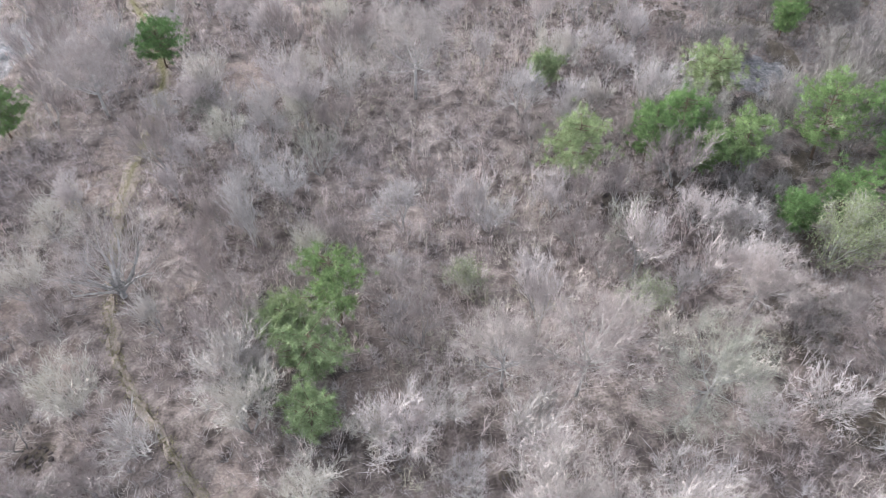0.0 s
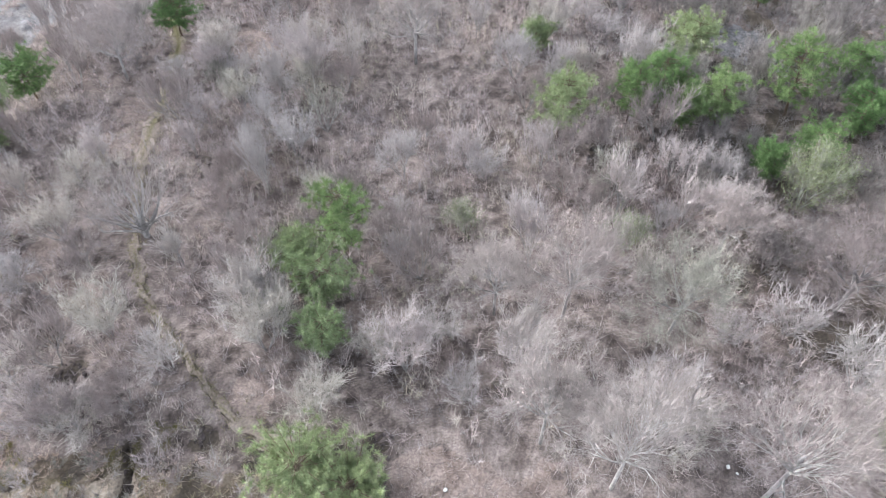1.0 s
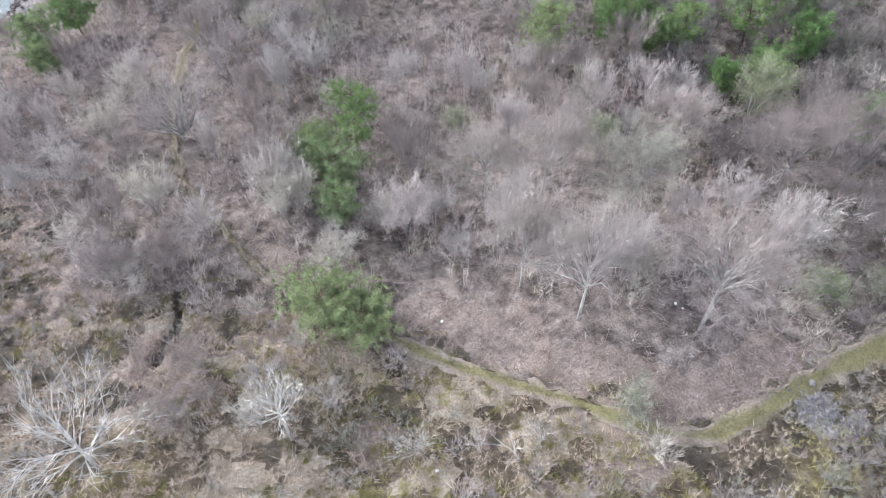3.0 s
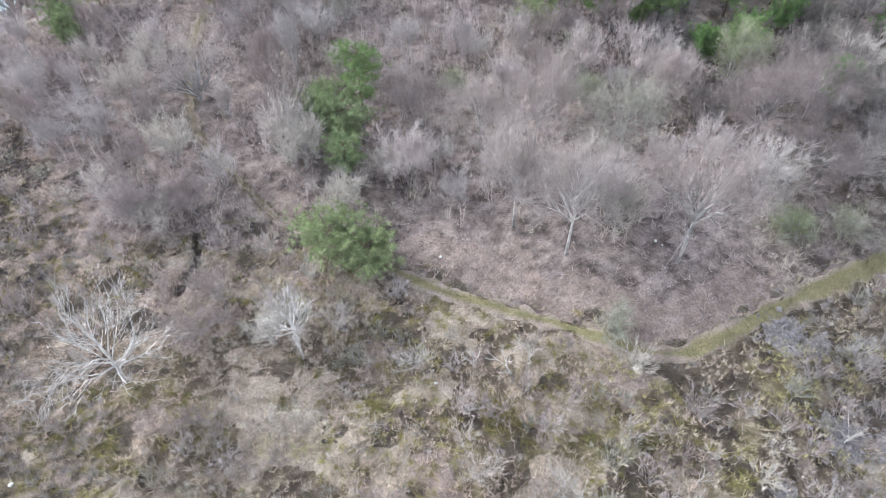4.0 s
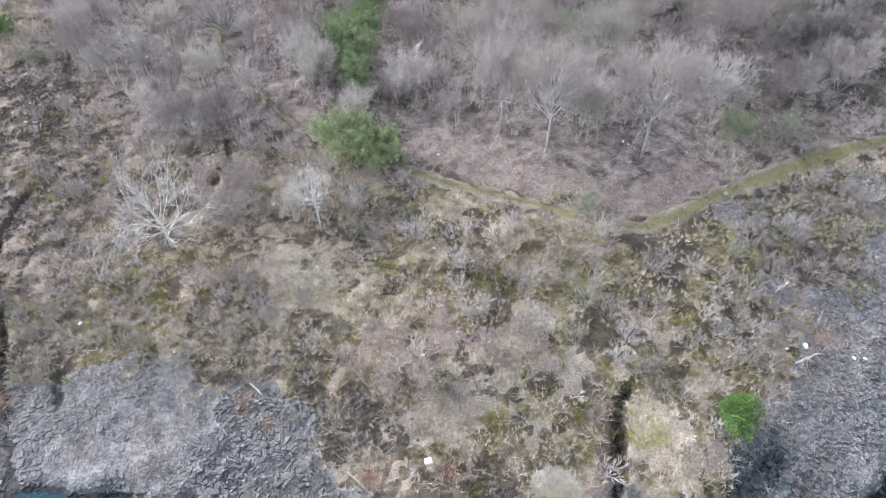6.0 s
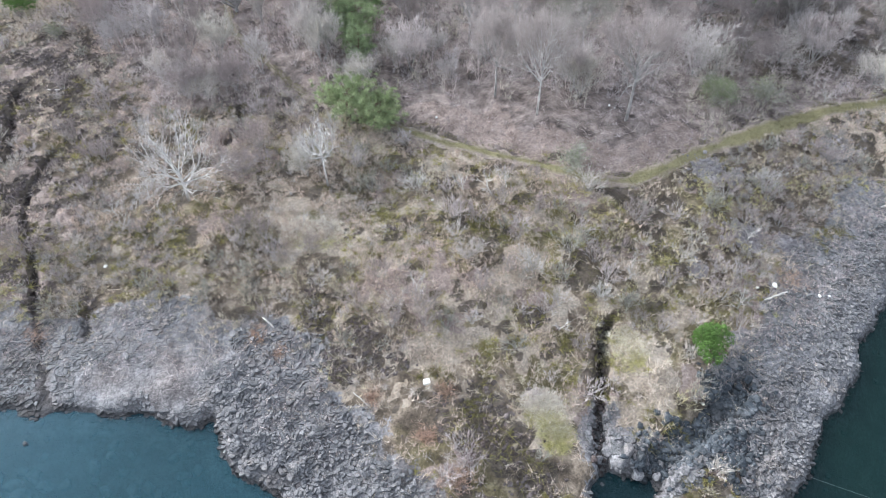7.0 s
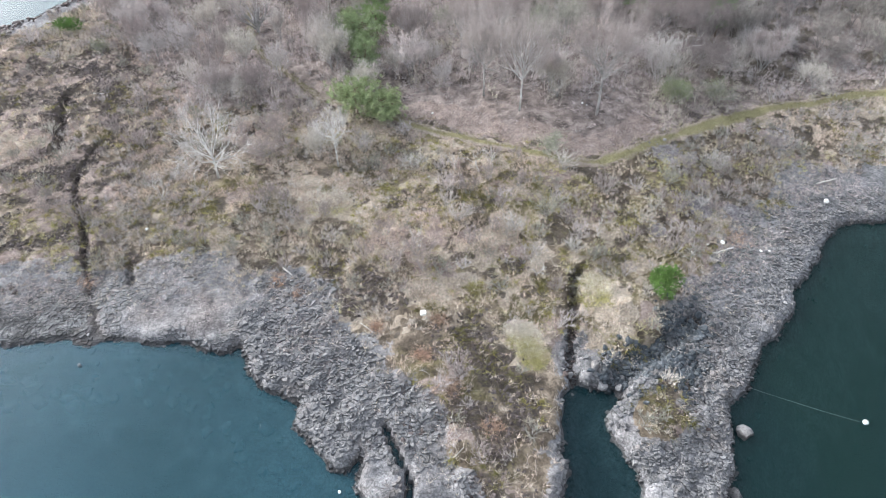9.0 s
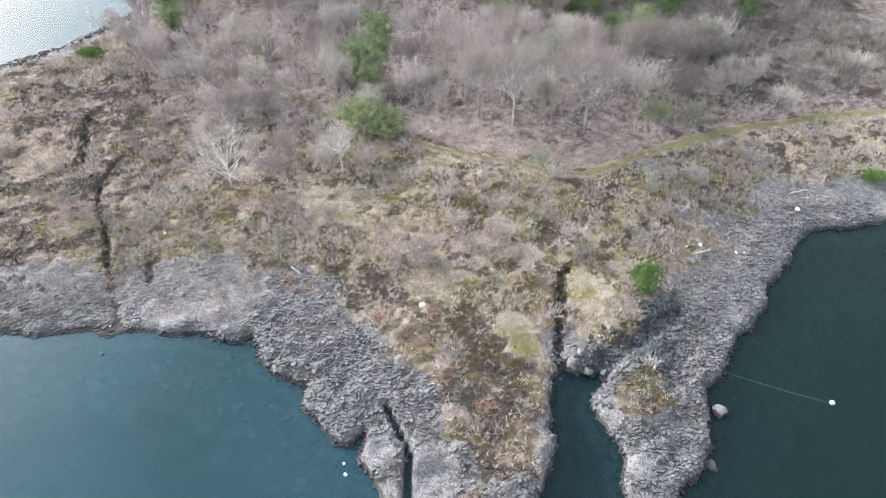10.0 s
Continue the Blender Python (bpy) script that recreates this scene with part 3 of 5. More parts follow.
def height(x, y):
    x, y = np.asarray(x, float), np.asarray(y, float)
    d = shore_gap(x, y)
    lie = 0.75 + 0.9 * smooth(3, 16, d) + 1.5 * np.exp(-(((x - 14) / 17) ** 2 + ((y - 14) / 13) ** 2)) + 0.5 * np.exp(-(((x - 2) / 9) ** 2 + ((y + 16) / 10) ** 2))
    lie += 0.9 * np.exp(-(((x - 14.6) / 3.2) ** 2 + ((y + 18) / 4.0) ** 2)) + 0.7 * np.exp(-(((x - 16.5) / 2.6) ** 2 + ((y + 28) / 4.0) ** 2)) + 0.9 * smooth(30, 60, y) * smooth(-30, 10, x)
    lie += 0.4 * np.exp(-(((x - 7.4) / 1.4) ** 2 + ((y + 21.4) / 1.7) ** 2))
    lie -= 0.55 * smooth(-20, -30, x) * smooth(30, 10, y)
    lie += (rough_noise(x, y, 6.0, 3, 0) - 0.5) * 0.7 + (rough_noise(x, y, 1.3, 3, 4) - 0.5) * 0.45
    rock = rockiness(x, y)
    step = np.round((rough_noise(x, y, 1.1, 2, 6)) * 5) / 5
    paved = np.maximum(smooth(-13.5, -16, x), smooth(21, 24, x))
    lie += rock * (step - 0.5) * (0.7 - 0.5 * paved)
    bank = smooth(-0.25, 1.1, d + (rough_noise(x, y, 1.2, 2, 7) - 0.5) * 0.9)
    shelf = smooth(-34, -28, x) * smooth(-8, -14, x)
    bed = -0.35 + np.maximum(d, -40) * (0.28 - 0.17 * shelf + 0.7 * smooth(8, 16, x)) + (rough_noise(x, y, 1.6, 3, 8) - 0.5) * np.clip(0.9 + d * 0.02, 0.1, 1) * (1 + 0.5 * shelf)
    z = np.where(d > -3, bed * (1 - bank) + lie * bank, bed)
    z = np.maximum(z, np.where(d > 0.4, 0.25 * smooth(0.4, 1.0, d), -99))
    for line, half, deep in GULLIES:
        g = away(x, y, line) + (rough_noise(x, y, 0.8, 2, 9) - 0.5) * 0.35
        cut = np.where(d > 0.0, deep * (1 - smooth(half * 0.55, half * 1.25, g)), 0)
        z = np.where(cut > 0.01, np.maximum(z - cut, np.minimum(z, -0.25 if deep == 1.7 else 0.12)), z)
    return np.maximum(z, -9.0)


# ---- ground: one sheet to the horizon, finest on the peninsula ----
def axis(low, high, step):
    inner = np.arange(low, high + step / 2, step)
    out = step * np.cumsum(1.28 ** np.arange(1, 31))
    out = out[out < 1850]
    return np.concatenate([(low - out)[::-1], inner, high + out])


XS, YS = axis(-62.0, 62.0, 0.33), axis(-43.0, 72.0, 0.33)
GX, GY = np.meshgrid(XS, YS)
GZ = height(GX, GY)


def on_ground(x, y):
    """The sheet's height at points, as the mesh has it."""
    i, j = np.clip(np.searchsorted(XS, x) - 1, 0, len(XS) - 2), np.clip(np.searchsorted(YS, y) - 1, 0, len(YS) - 2)
    u, v = (x - XS[i]) / (XS[i + 1] - XS[i]), (y - YS[j]) / (YS[j + 1] - YS[j])
    return (GZ[j, i] * (1 - u) + GZ[j, i + 1] * u) * (1 - v) + (GZ[j + 1, i] * (1 - u) + GZ[j + 1, i + 1] * u) * v


def ground_sheet():
    soup, nx = Soup(), len(XS)
    a = (np.arange(len(YS) - 1)[:, None] * nx + np.arange(nx - 1)[None]).ravel()
    soup.add(np.stack([GX, GY, GZ], -1), np.concatenate([np.stack([a, a + 1, a + nx + 1], 1), np.stack([a, a + nx + 1, a + nx], 1)]))
    me = soup.mesh("ground", GROUND, flat=False)
    x, y = GX.ravel(), GY.ravel()
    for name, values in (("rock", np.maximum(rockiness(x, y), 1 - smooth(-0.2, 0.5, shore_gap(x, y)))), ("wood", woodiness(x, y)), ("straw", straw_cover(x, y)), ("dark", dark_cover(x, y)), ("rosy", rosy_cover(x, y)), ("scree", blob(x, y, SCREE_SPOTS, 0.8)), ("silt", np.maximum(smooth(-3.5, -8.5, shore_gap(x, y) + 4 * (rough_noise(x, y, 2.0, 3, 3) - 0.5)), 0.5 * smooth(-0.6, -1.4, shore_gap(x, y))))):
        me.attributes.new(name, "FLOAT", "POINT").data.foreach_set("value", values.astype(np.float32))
    return tagged(new("ground", me), "rocky peninsula ground with leaf litter, dry heath and lava", "ground", kind="structure")


ground_sheet()


def water_sheet():
    soup = Soup()
    s = 1900.0
    soup.add([(-s, -s, 0), (s, -s, 0), (s, s, 0), (-s, s, 0)], [(0, 1, 2), (0, 2, 3)])
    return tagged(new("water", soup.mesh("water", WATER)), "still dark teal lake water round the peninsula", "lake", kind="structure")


water_sheet()

# ---- the trail: a mossy strip worn through the litter ----
def trail_material():
    m, tree, bsdf = shader("mossy_trail", 0.95, 0.15)
    pos = tree.nodes.new("ShaderNodeNewGeometry").outputs["Position"]
    mid, fine = noise_of(tree, 1.6, 4, 0.6, pos), noise_of(tree, 0.15, 4, 0.6, pos)
    green = ramp(tree, mid, (0.3, (0.165, 0.15, 0.08)), (0.7, (0.25, 0.228, 0.13)))
    tan = ramp(tree, mid, (0.3, (0.25, 0.205, 0.175)), (0.7, (0.36, 0.308, 0.272)))
    col = mix(tree, ramp(tree, attribute(tree, "tint"), (0.25, grey(0.0)), (0.75, grey(1.0))), tan, green)
    tree.links.new(mix(tree, 1.0, col, ramp(tree, fine, (0.3, grey(0.65)), (0.65, grey(1.15))), "MULTIPLY"), bsdf.inputs["Base Color"])
    bump(tree, bsdf, fine, 0.6, 0.05)
    return m


def resample(line, step):
    line = np.asarray(line, float)
    s = np.concatenate([[0], np.cumsum(np.linalg.norm(np.diff(line, axis=0), axis=1))])
    t = np.arange(0, s[-1], step)
    pts = np.stack([np.interp(t, s, line[:, 0]), np.interp(t, s, line[:, 1])], 1)
    k = np.ones(7) / 7
    pad = np.pad(pts, ((3, 3), (0, 0)), "edge")
    return np.stack([np.convolve(pad[:, c], k, "valid") for c in (0, 1)], 1)


def trail():
    mid = resample(TRAIL, 0.35)
    d = np.gradient(mid, axis=0)
    d /= np.linalg.norm(d, axis=1, keepdims=True)
    side = np.stack([-d[:, 1], d[:, 0]], 1)
    across = np.linspace(-1, 1, 9)
    n, s = len(mid), np.arange(len(mid)) * 0.35
    half = 0.66 + 0.26 * smooth(14, 24, mid[:, 0]) + 0.4 * (rough_noise(s, s * 0, 5.0, 3, 1) - 0.5)
    half *= 1 - 0.5 * smooth(13, 16, mid[:, 1]) * smooth(40, 35, mid[:, 1]) * smooth(0, -5, mid[:, 0])
    soup = Soup()
    p = mid[:, None] + side[:, None] * (across[None, :, None] * half[:, None, None])
    p = p + side[:, None] * ((rough_noise(p[..., 0], p[..., 1], 0.9, 2, 2) - 0.5)[..., None] * 0.85 * (np.abs(across) > 0.6)[None, :, None])
    z = on_ground(p[..., 0], p[..., 1]) + 0.06 - 0.10 * (np.abs(across) > 0.95)
    a = (np.arange(n - 1)[:, None] * 9 + np.arange(8)[None]).ravel()
    soup.add(np.concatenate([p, z[..., None]], -1), np.concatenate([np.stack([a, a + 1, a + 10], 1), np.stack([a, a + 10, a + 9], 1)]),
             (0.35 + 0.6 * smooth(-9, -4, p[..., 0]) + 0.12 * smooth(15, 24, p[..., 0]) + 0.5 * smooth(34, 40, p[..., 1]) - np.abs(across)[None] * 0.9 + (rough_noise(p[..., 0], p[..., 1], 2.5, 2, 3) - 0.5) * 0.9).ravel())
    ob = new("trail", soup.mesh("trail", trail_material(), flat=False, tints=True))
    tagged(ob, "narrow footpath of moss and trodden dry grass", "footpath", kind="structure")
    blades = Soup()
    k = 7000
    i = rng.integers(0, n, k)
    u = rng.normal(0, 0.8, k)
    q = mid[i] + side[i] * (u * half[i])[:, None] + rng.normal(0, 0.1, (k, 2))
    tint = rng.random(k)
    for _ in range(4):
        b = np.c_[q + rng.normal(0, 0.06, (k, 2)), on_ground(q[:, 0], q[:, 1]) + 0.03]
        blades.spikes(b, b + np.c_[rng.normal(0, 0.07, (k, 2)), rng.uniform(0.08, 0.22, k)], 0.018, tint, 2)
    tagged(new("trail_grass", blades.mesh("trail_grass", VERGE, tints=True)), "short green grass growing along the footpath", "grass", kind="stuff")


trail()


# ---- rocks ----
def rock_shape(seed, rings=2):
    """An angular block: a ball cut by random planes."""
    r = np.random.default_rng(seed)
    bm = bmesh.new()
    bmesh.ops.create_icosphere(bm, subdivisions=rings, radius=1.0)
    v = np.array([p.co[:] for p in bm.verts])
    f = np.array([[p.index for p in g.verts] for g in bm.faces])
    bm.free()
    for _ in range(9):
        n = r.normal(size=3)
        n /= np.linalg.norm(n)
        cut = r.uniform(0.5, 0.85)
        over = np.maximum(v @ n - cut, 0)
        v = v - over[:, None] * n
    return (v + r.normal(0, 0.03, v.shape)) * r.uniform(0.75, 1.15, 3) * (1, 1, 0.75), f


CHIPS = [rock_shape(40 + s, 1) for s in range(8)]


def jittered(x0, x1, y0, y1, step, jitter=0.48):
    x, y = np.meshgrid(np.arange(x0, x1, step), np.arange(y0, y1, step))
    return (x + rng.uniform(-jitter, jitter, x.shape) * step).ravel(), (y + rng.uniform(-jitter, jitter, y.shape) * step).ravel()


def block_shape(seed):
    """An angular lava block: a five- to seven-sided prism with worn shoulders and a tilted top, about 2 units across."""
    r = np.random.default_rng(seed)
    n = int(r.integers(5, 8))
    a = np.sort(np.arange(n) * 2 * math.pi / n + r.uniform(-0.32, 0.32, n))
    rim = r.uniform(0.78, 1.12, n)
    ring = np.c_[np.cos(a) * rim, np.sin(a) * rim * r.uniform(0.6, 0.95)]
    slope = r.normal(0, 0.16, 2)
    rows = []
    for k, z in ((0.92, -0.7), (1.0, 0.25), (0.93, 0.48), (0.66, 0.62)):
        p = ring * k + r.normal(0, 0.03, ring.shape)
        rows.append(np.c_[p, z + (p @ slope if z > 0 else 0 * p[:, 0]) + r.normal(0, 0.04, n)])
    top = np.array([[0, 0, 0.64 + r.normal(0, 0.05)]])
    f = []
    for k in range(3):
        for s in range(n):
            p, q = k * n + s, k * n + (s + 1) % n
            f += [(p, q, q + n), (p, q + n, p + n)]
    f += [(3 * n + s, 3 * n + (s + 1) % n, 4 * n) for s in range(n)]
    return np.concatenate(rows + [top]), np.array(f)


BLOCKS = [block_shape(70 + s) for s in range(16)]


def rock_pile(x, y, size, shapes, sink=0.3, tilt=0.35):
    soup = Soup()
    z = on_ground(x, y)
    for k in range(len(x)):
        v, f = shapes[k % len(shapes)]
        m = np.array(Euler((rng.normal(0, tilt), rng.normal(0, tilt), rng.uniform(0, 6.28))).to_matrix())
        soup.add((v * size[k]) @ m.T + (x[k], y[k], z[k] + size[k] * (0.5 - sink)), f)
    return soup


def cell(sx, sy, others, gap):
    """The corners of the ground nearest to a seed, drawn in from its neighbours by the gap."""
    ring = [(sx - 1.5, sy - 1.5), (sx + 1.5, sy - 1.5), (sx + 1.5, sy + 1.5), (sx - 1.5, sy + 1.5)]
    for ox, oy in others:
        nx, ny = ox - sx, oy - sy
        far = math.hypot(nx, ny)
        nx, ny, lim = nx / far, ny / far, far / 2 - gap
        side = [(px - sx) * nx + (py - sy) * ny - lim for px, py in ring]
        out = []
        for k, (p, q) in enumerate(zip(ring, ring[1:] + ring[:1])):
            a, b = side[k], side[(k + 1) % len(ring)]
            if a <= 0:
                out.append(p)
            if (a <= 0) != (b <= 0):
                u = a / (a - b)
                out.append((p[0] + (q[0] - p[0]) * u, p[1] + (q[1] - p[1]) * u))
        ring = out
        if len(ring) < 3:
            return None
    return np.array(ring)


def jointed_block(ring, centre, top, tilt, deep, worn):
    """A block of jointed rock on such an outline: straight sides, worn shoulders, an uneven top."""
    n = len(ring)
    p = ring - centre
    rows = []
    for k, z in ((1.0, -deep), (1.0, top - worn * 1.3), (0.90, top - worn * 0.25), (0.5, top)):
        q = p * k + rng.normal(0, 0.012, p.shape)
        rows.append(np.c_[q, z + (q @ tilt if z > -deep else 0 * q[:, 0]) + rng.normal(0, worn * 0.22, n)])
    f = []
    for k in range(3):
        for s in range(n):
            a, b = k * n + s, k * n + (s + 1) % n
            f += [(a, b, b + n), (a, b + n, a + n)]
    f += [(3 * n + s, 3 * n + (s + 1) % n, 4 * n) for s in range(n)]
    return np.concatenate(rows + [[(0, 0, top)]]), np.array(f)


def jointed_rock():
    """Shore lava split by its joints: small upstanding blocks on the points, low flat ones in the west."""
    rest, made = Soup(), []
    x, y = jittered(-46, 46, -43, -3, 0.22, 0.5)
    d = shore_gap(x, y)
    grain = rough_noise(x, y, 1.6, 2, 6)
    live = (d > -1.2) & (d < 12) & (rng.random(len(x)) > (0.05 + 0.42 * smooth(0.42, 0.70, grain)) * (1 - 0.75 * smooth(18.5, 22, x)))
    x, y, d = x[live], y[live], d[live]
    rock, z = rockiness(x, y), on_ground(x, y)
    west = (smooth(-13.6, -15.6, x + (rough_noise(x, y, 2.0, 2, 1) - 0.5) * 3) > 0.5)
    clefts = np.minimum.reduce([away(x, y, GULLIES[k][0]) for k in (1, 5, 6)])
    crazed = smooth(0.50, 0.66, rough_noise(x, y, 3.0, 2, 7) + 0.16 * smooth(-24, -28, x) + 0.20 * smooth(2.5, 0.5, d))
    chance = np.where(west, 0.85 * crazed, 0.80 - 0.25 * smooth(21.0, 23.0, x) - 0.3 * smooth(22, 24, x) * smooth(2.5, 4.5, d))
    use = (chance > rng.random(len(x))) & (rock > 0.3 + 0.4 * rng.random(len(x))) & (d > -0.15) & (clefts > 0.5) & (away(x, y, GULLIES[7][0]) > 0.6 + 0.7 * rng.random(len(x)))
    use &= west | (blob(x, y, SLABS, 0.4) < 0.3 + 0.5 * rng.random(len(x)))
    for k in np.flatnonzero(use):
        near = np.flatnonzero((np.abs(x - x[k]) < 1.1) & (np.abs(y - y[k]) < 1.1))
        near = near[np.argsort(np.hypot(x[near] - x[k], y[near] - y[k]))][1:19]
        ring = cell(x[k], y[k], zip(x[near], y[near]), rng.uniform(0.002, 0.018))
        if ring is None or len(ring) < 4 or np.hypot(*(ring - (x[k], y[k])).T).max() > 0.7:
            continue
        ring = ring + 0.3 * np.c_[rough_noise(ring[:, 0], ring[:, 1], 0.35, 2, 3) - 0.5, rough_noise(ring[:, 0], ring[:, 1], 0.35, 2, 8) - 0.5]
        up = 0.04 + abs(rng.normal(0, 0.03)) if west[k] else 0.05 + abs(rng.normal(0, 0.08))
        v, f = jointed_block(ring, (x[k], y[k]), up, rng.normal(0, 0.06 if west[k] else 0.18, 2), 0.4, 0.025 if west[k] else 0.035)
        made.append((x[k], y[k], z[k], v, f))
    stretch = sorted((m for m in made if -15.5 < m[0] < -2.0 and m[1] < -21.0), key=lambda m: m[1])[:290]
    parts = set(id(m) for m in stretch)
    for m in made:
        if id(m) in parts:
            soup = Soup()
            soup.add(m[3], m[4])
            ob = new("boulder", soup.mesh("boulder", ROCK))
            ob.location = m[:3]
            tagged(ob, "angular grey lava boulder wedged on the lake shore", "boulder", "boulders along the lake shore")
        else:
            rest.add(m[3] + m[:3], m[4])
    tagged(new("jointed_rock", rest.mesh("jointed_rock", ROCK)), "grey lava split into flat angular blocks along the shore", "rocks", kind="stuff")


jointed_rock()


def shore_rocks():
    spots = []
    for step, low, high, most in ((0.74, 0.18, 0.30, 0.06), (0.42, 0.10, 0.19, 0.25), (0.33, 0.06, 0.12, 0.4)):
        x, y = jittered(-62, 62, -43, 66, step)
        near = (np.abs(x) < 30 + 0.75 * (y + 50)) & (y < (66 if step == 0.42 else 20))
        x, y = x[near], y[near]
        rock, d = rockiness(x, y), shore_gap(x, y)
        cleft = np.minimum.reduce([away(x, y, GULLIES[k][0]) for k in (1, 5, 6)])
        far = (y > 0) | (x > 21.5)
        coarse = np.where(x < -14.5, 0.22, np.where(far & (step < 0.7), 2.4, 1.0))
        chance = most * coarse * (cleft > 0.55) * (1 - 0.85 * blob(x, y, SLABS, 0.4))
        keep = (rock > 0.25 + 0.65 * rng.random(len(x))) & (d > -0.25) & (rng.random(len(x)) < chance)
        fine = 1 - 0.3 * np.maximum(smooth(-14, -18, x), smooth(21, 25, x))
        spots.append(np.c_[x[keep], y[keep], rng.uniform(low, high, keep.sum()) * fine[keep], d[keep]])
    x, y = jittered(-40, 50, -43, 0, 0.8)
    d = shore_gap(x, y)
    near = (d < -0.2) & (d > -2.0) & (rng.random(len(x)) < 0.20)
    spots.append(np.c_[x[near], y[near], rng.uniform(0.12, 0.34, near.sum()), d[near]])
    x, y = jittered(-34, -8, -36, -18, 0.9)
    d = shore_gap(x, y)
    size = rng.uniform(0.3, 0.8, len(x))
    near = (d < -1.0) & (d > -5.0) & (rng.random(len(x)) < 0.4) & (on_ground(x, y) + 0.75 * size < -0.12)
    spots.append(np.c_[x[near], y[near], size[near], d[near]])
    x, y, size, d = np.concatenate(spots).T
    large, small = size > 0.14, size <= 0.14
    rest = rock_pile(x[large], y[large], size[large], BLOCKS, 0.42, 0.2)
    more = rock_pile(x[small], y[small], size[small], CHIPS, 0.3)
    rest.add(np.concatenate(more.v), np.concatenate(more.f))
    tagged(new("shore_rubble", rest.mesh("shore_rubble", ROCK)), "loose grey lava rubble strewn along the shore", "rocks", kind="stuff")


shore_rocks()


def lava_rubble():
    xs, ys, ss = [], [], []
    for sx, sy, r in DARK_SPOTS:
        n = int(80 * r * r)
        xs.append(sx + rng.normal(0, r * 0.75, n)), ys.append(sy + rng.normal(0, r * 0.6, n)), ss.append(np.clip(rng.lognormal(-2.15, 0.4, n), 0.06, 0.28))
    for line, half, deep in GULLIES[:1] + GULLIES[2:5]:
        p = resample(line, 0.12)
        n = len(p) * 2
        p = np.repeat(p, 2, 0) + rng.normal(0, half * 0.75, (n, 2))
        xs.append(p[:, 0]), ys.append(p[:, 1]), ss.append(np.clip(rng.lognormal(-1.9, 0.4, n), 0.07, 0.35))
    far = resample([(-61, 30.5), (-55.2, 35.8), (-50.2, 44.5), (-47.6, 50), (-48.4, 57)], 0.06)
    far = far + np.abs(rng.normal(0, 1.3, (len(far), 1))) * np.array((0.75, -0.65)) + rng.normal(0, 0.3, far.shape)
    xs.append(far[:, 0]), ys.append(far[:, 1]), ss.append(np.clip(rng.lognormal(-1.5, 0.4, len(far)), 0.12, 0.5))
    x, y = jittered(-56, -24, -16, 26, 0.34)
    streak = (west_field(x, y) > 0.3) & (dark_cover(x, y) > 0.55)
    xs.append(x[streak]), ys.append(y[streak]), ss.append(np.clip(rng.lognormal(-2.0, 0.4, streak.sum()), 0.07, 0.3))
    x, y, s = (np.concatenate(a) for a in (xs, ys, ss))
    keep = (shore_gap(x, y) > 0.2) & ((dark_cover(x, y) > 0.35) | (rng.random(len(x)) < 0.25) | (shore_gap(x, y) < 4) & (y > 28))
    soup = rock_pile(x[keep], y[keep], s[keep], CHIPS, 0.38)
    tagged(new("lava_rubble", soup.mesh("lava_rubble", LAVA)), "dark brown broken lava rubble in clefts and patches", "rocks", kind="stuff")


lava_rubble()


def wet_cobbles():
    """The damp gully behind the islet, choked with dark cobbles."""
    p = resample(GULLIES[7][0], 0.05)
    p = np.repeat(p, 4, 0) + rng.normal(0, 0.85, (len(p) * 4, 2))
    q = np.array((19.6, -19.7)) + rng.normal(0, 1.0, (240, 2)) * (1.4, 0.9)
    south = np.array((18.8, -23.4)) + rng.normal(0, 1.0, (420, 2)) * (1.1, 1.2)
    x, y = np.concatenate([p, q, south]).T
    keep = (shore_gap(x, y) > 0.2) & (away(x, y, [(13.0, -17.0), (16.5, -19.5)]) > 1.9)
    soup = rock_pile(x[keep], y[keep], np.clip(rng.lognormal(-1.75, 0.4, keep.sum()), 0.08, 0.36), BLOCKS, 0.35, 0.3)
    tagged(new("wet_cobbles", soup.mesh("wet_cobbles", WET_STONE)), "dark damp blue-grey cobbles choking a gully", "rocks", kind="stuff")


wet_cobbles()


def pale_scree():
    xs, ys = [], []
    for sx, sy, r in SCREE_SPOTS:
        n = int(130 * r * r)
        xs.append(sx + rng.normal(0, r * 0.6, n)), ys.append(sy + rng.normal(0, r * 0.5, n))
    x, y = np.concatenate(xs), np.concatenate(ys)
    soup = rock_pile(x, y, np.clip(rng.lognormal(-2.2, 0.45, len(x)), 0.05, 0.3), CHIPS, 0.3)
    tagged(new("pale_scree", soup.mesh("pale_scree", SCREE)), "pale lavender-grey scree lying in the dry grass", "rocks", kind="stuff")


pale_scree()


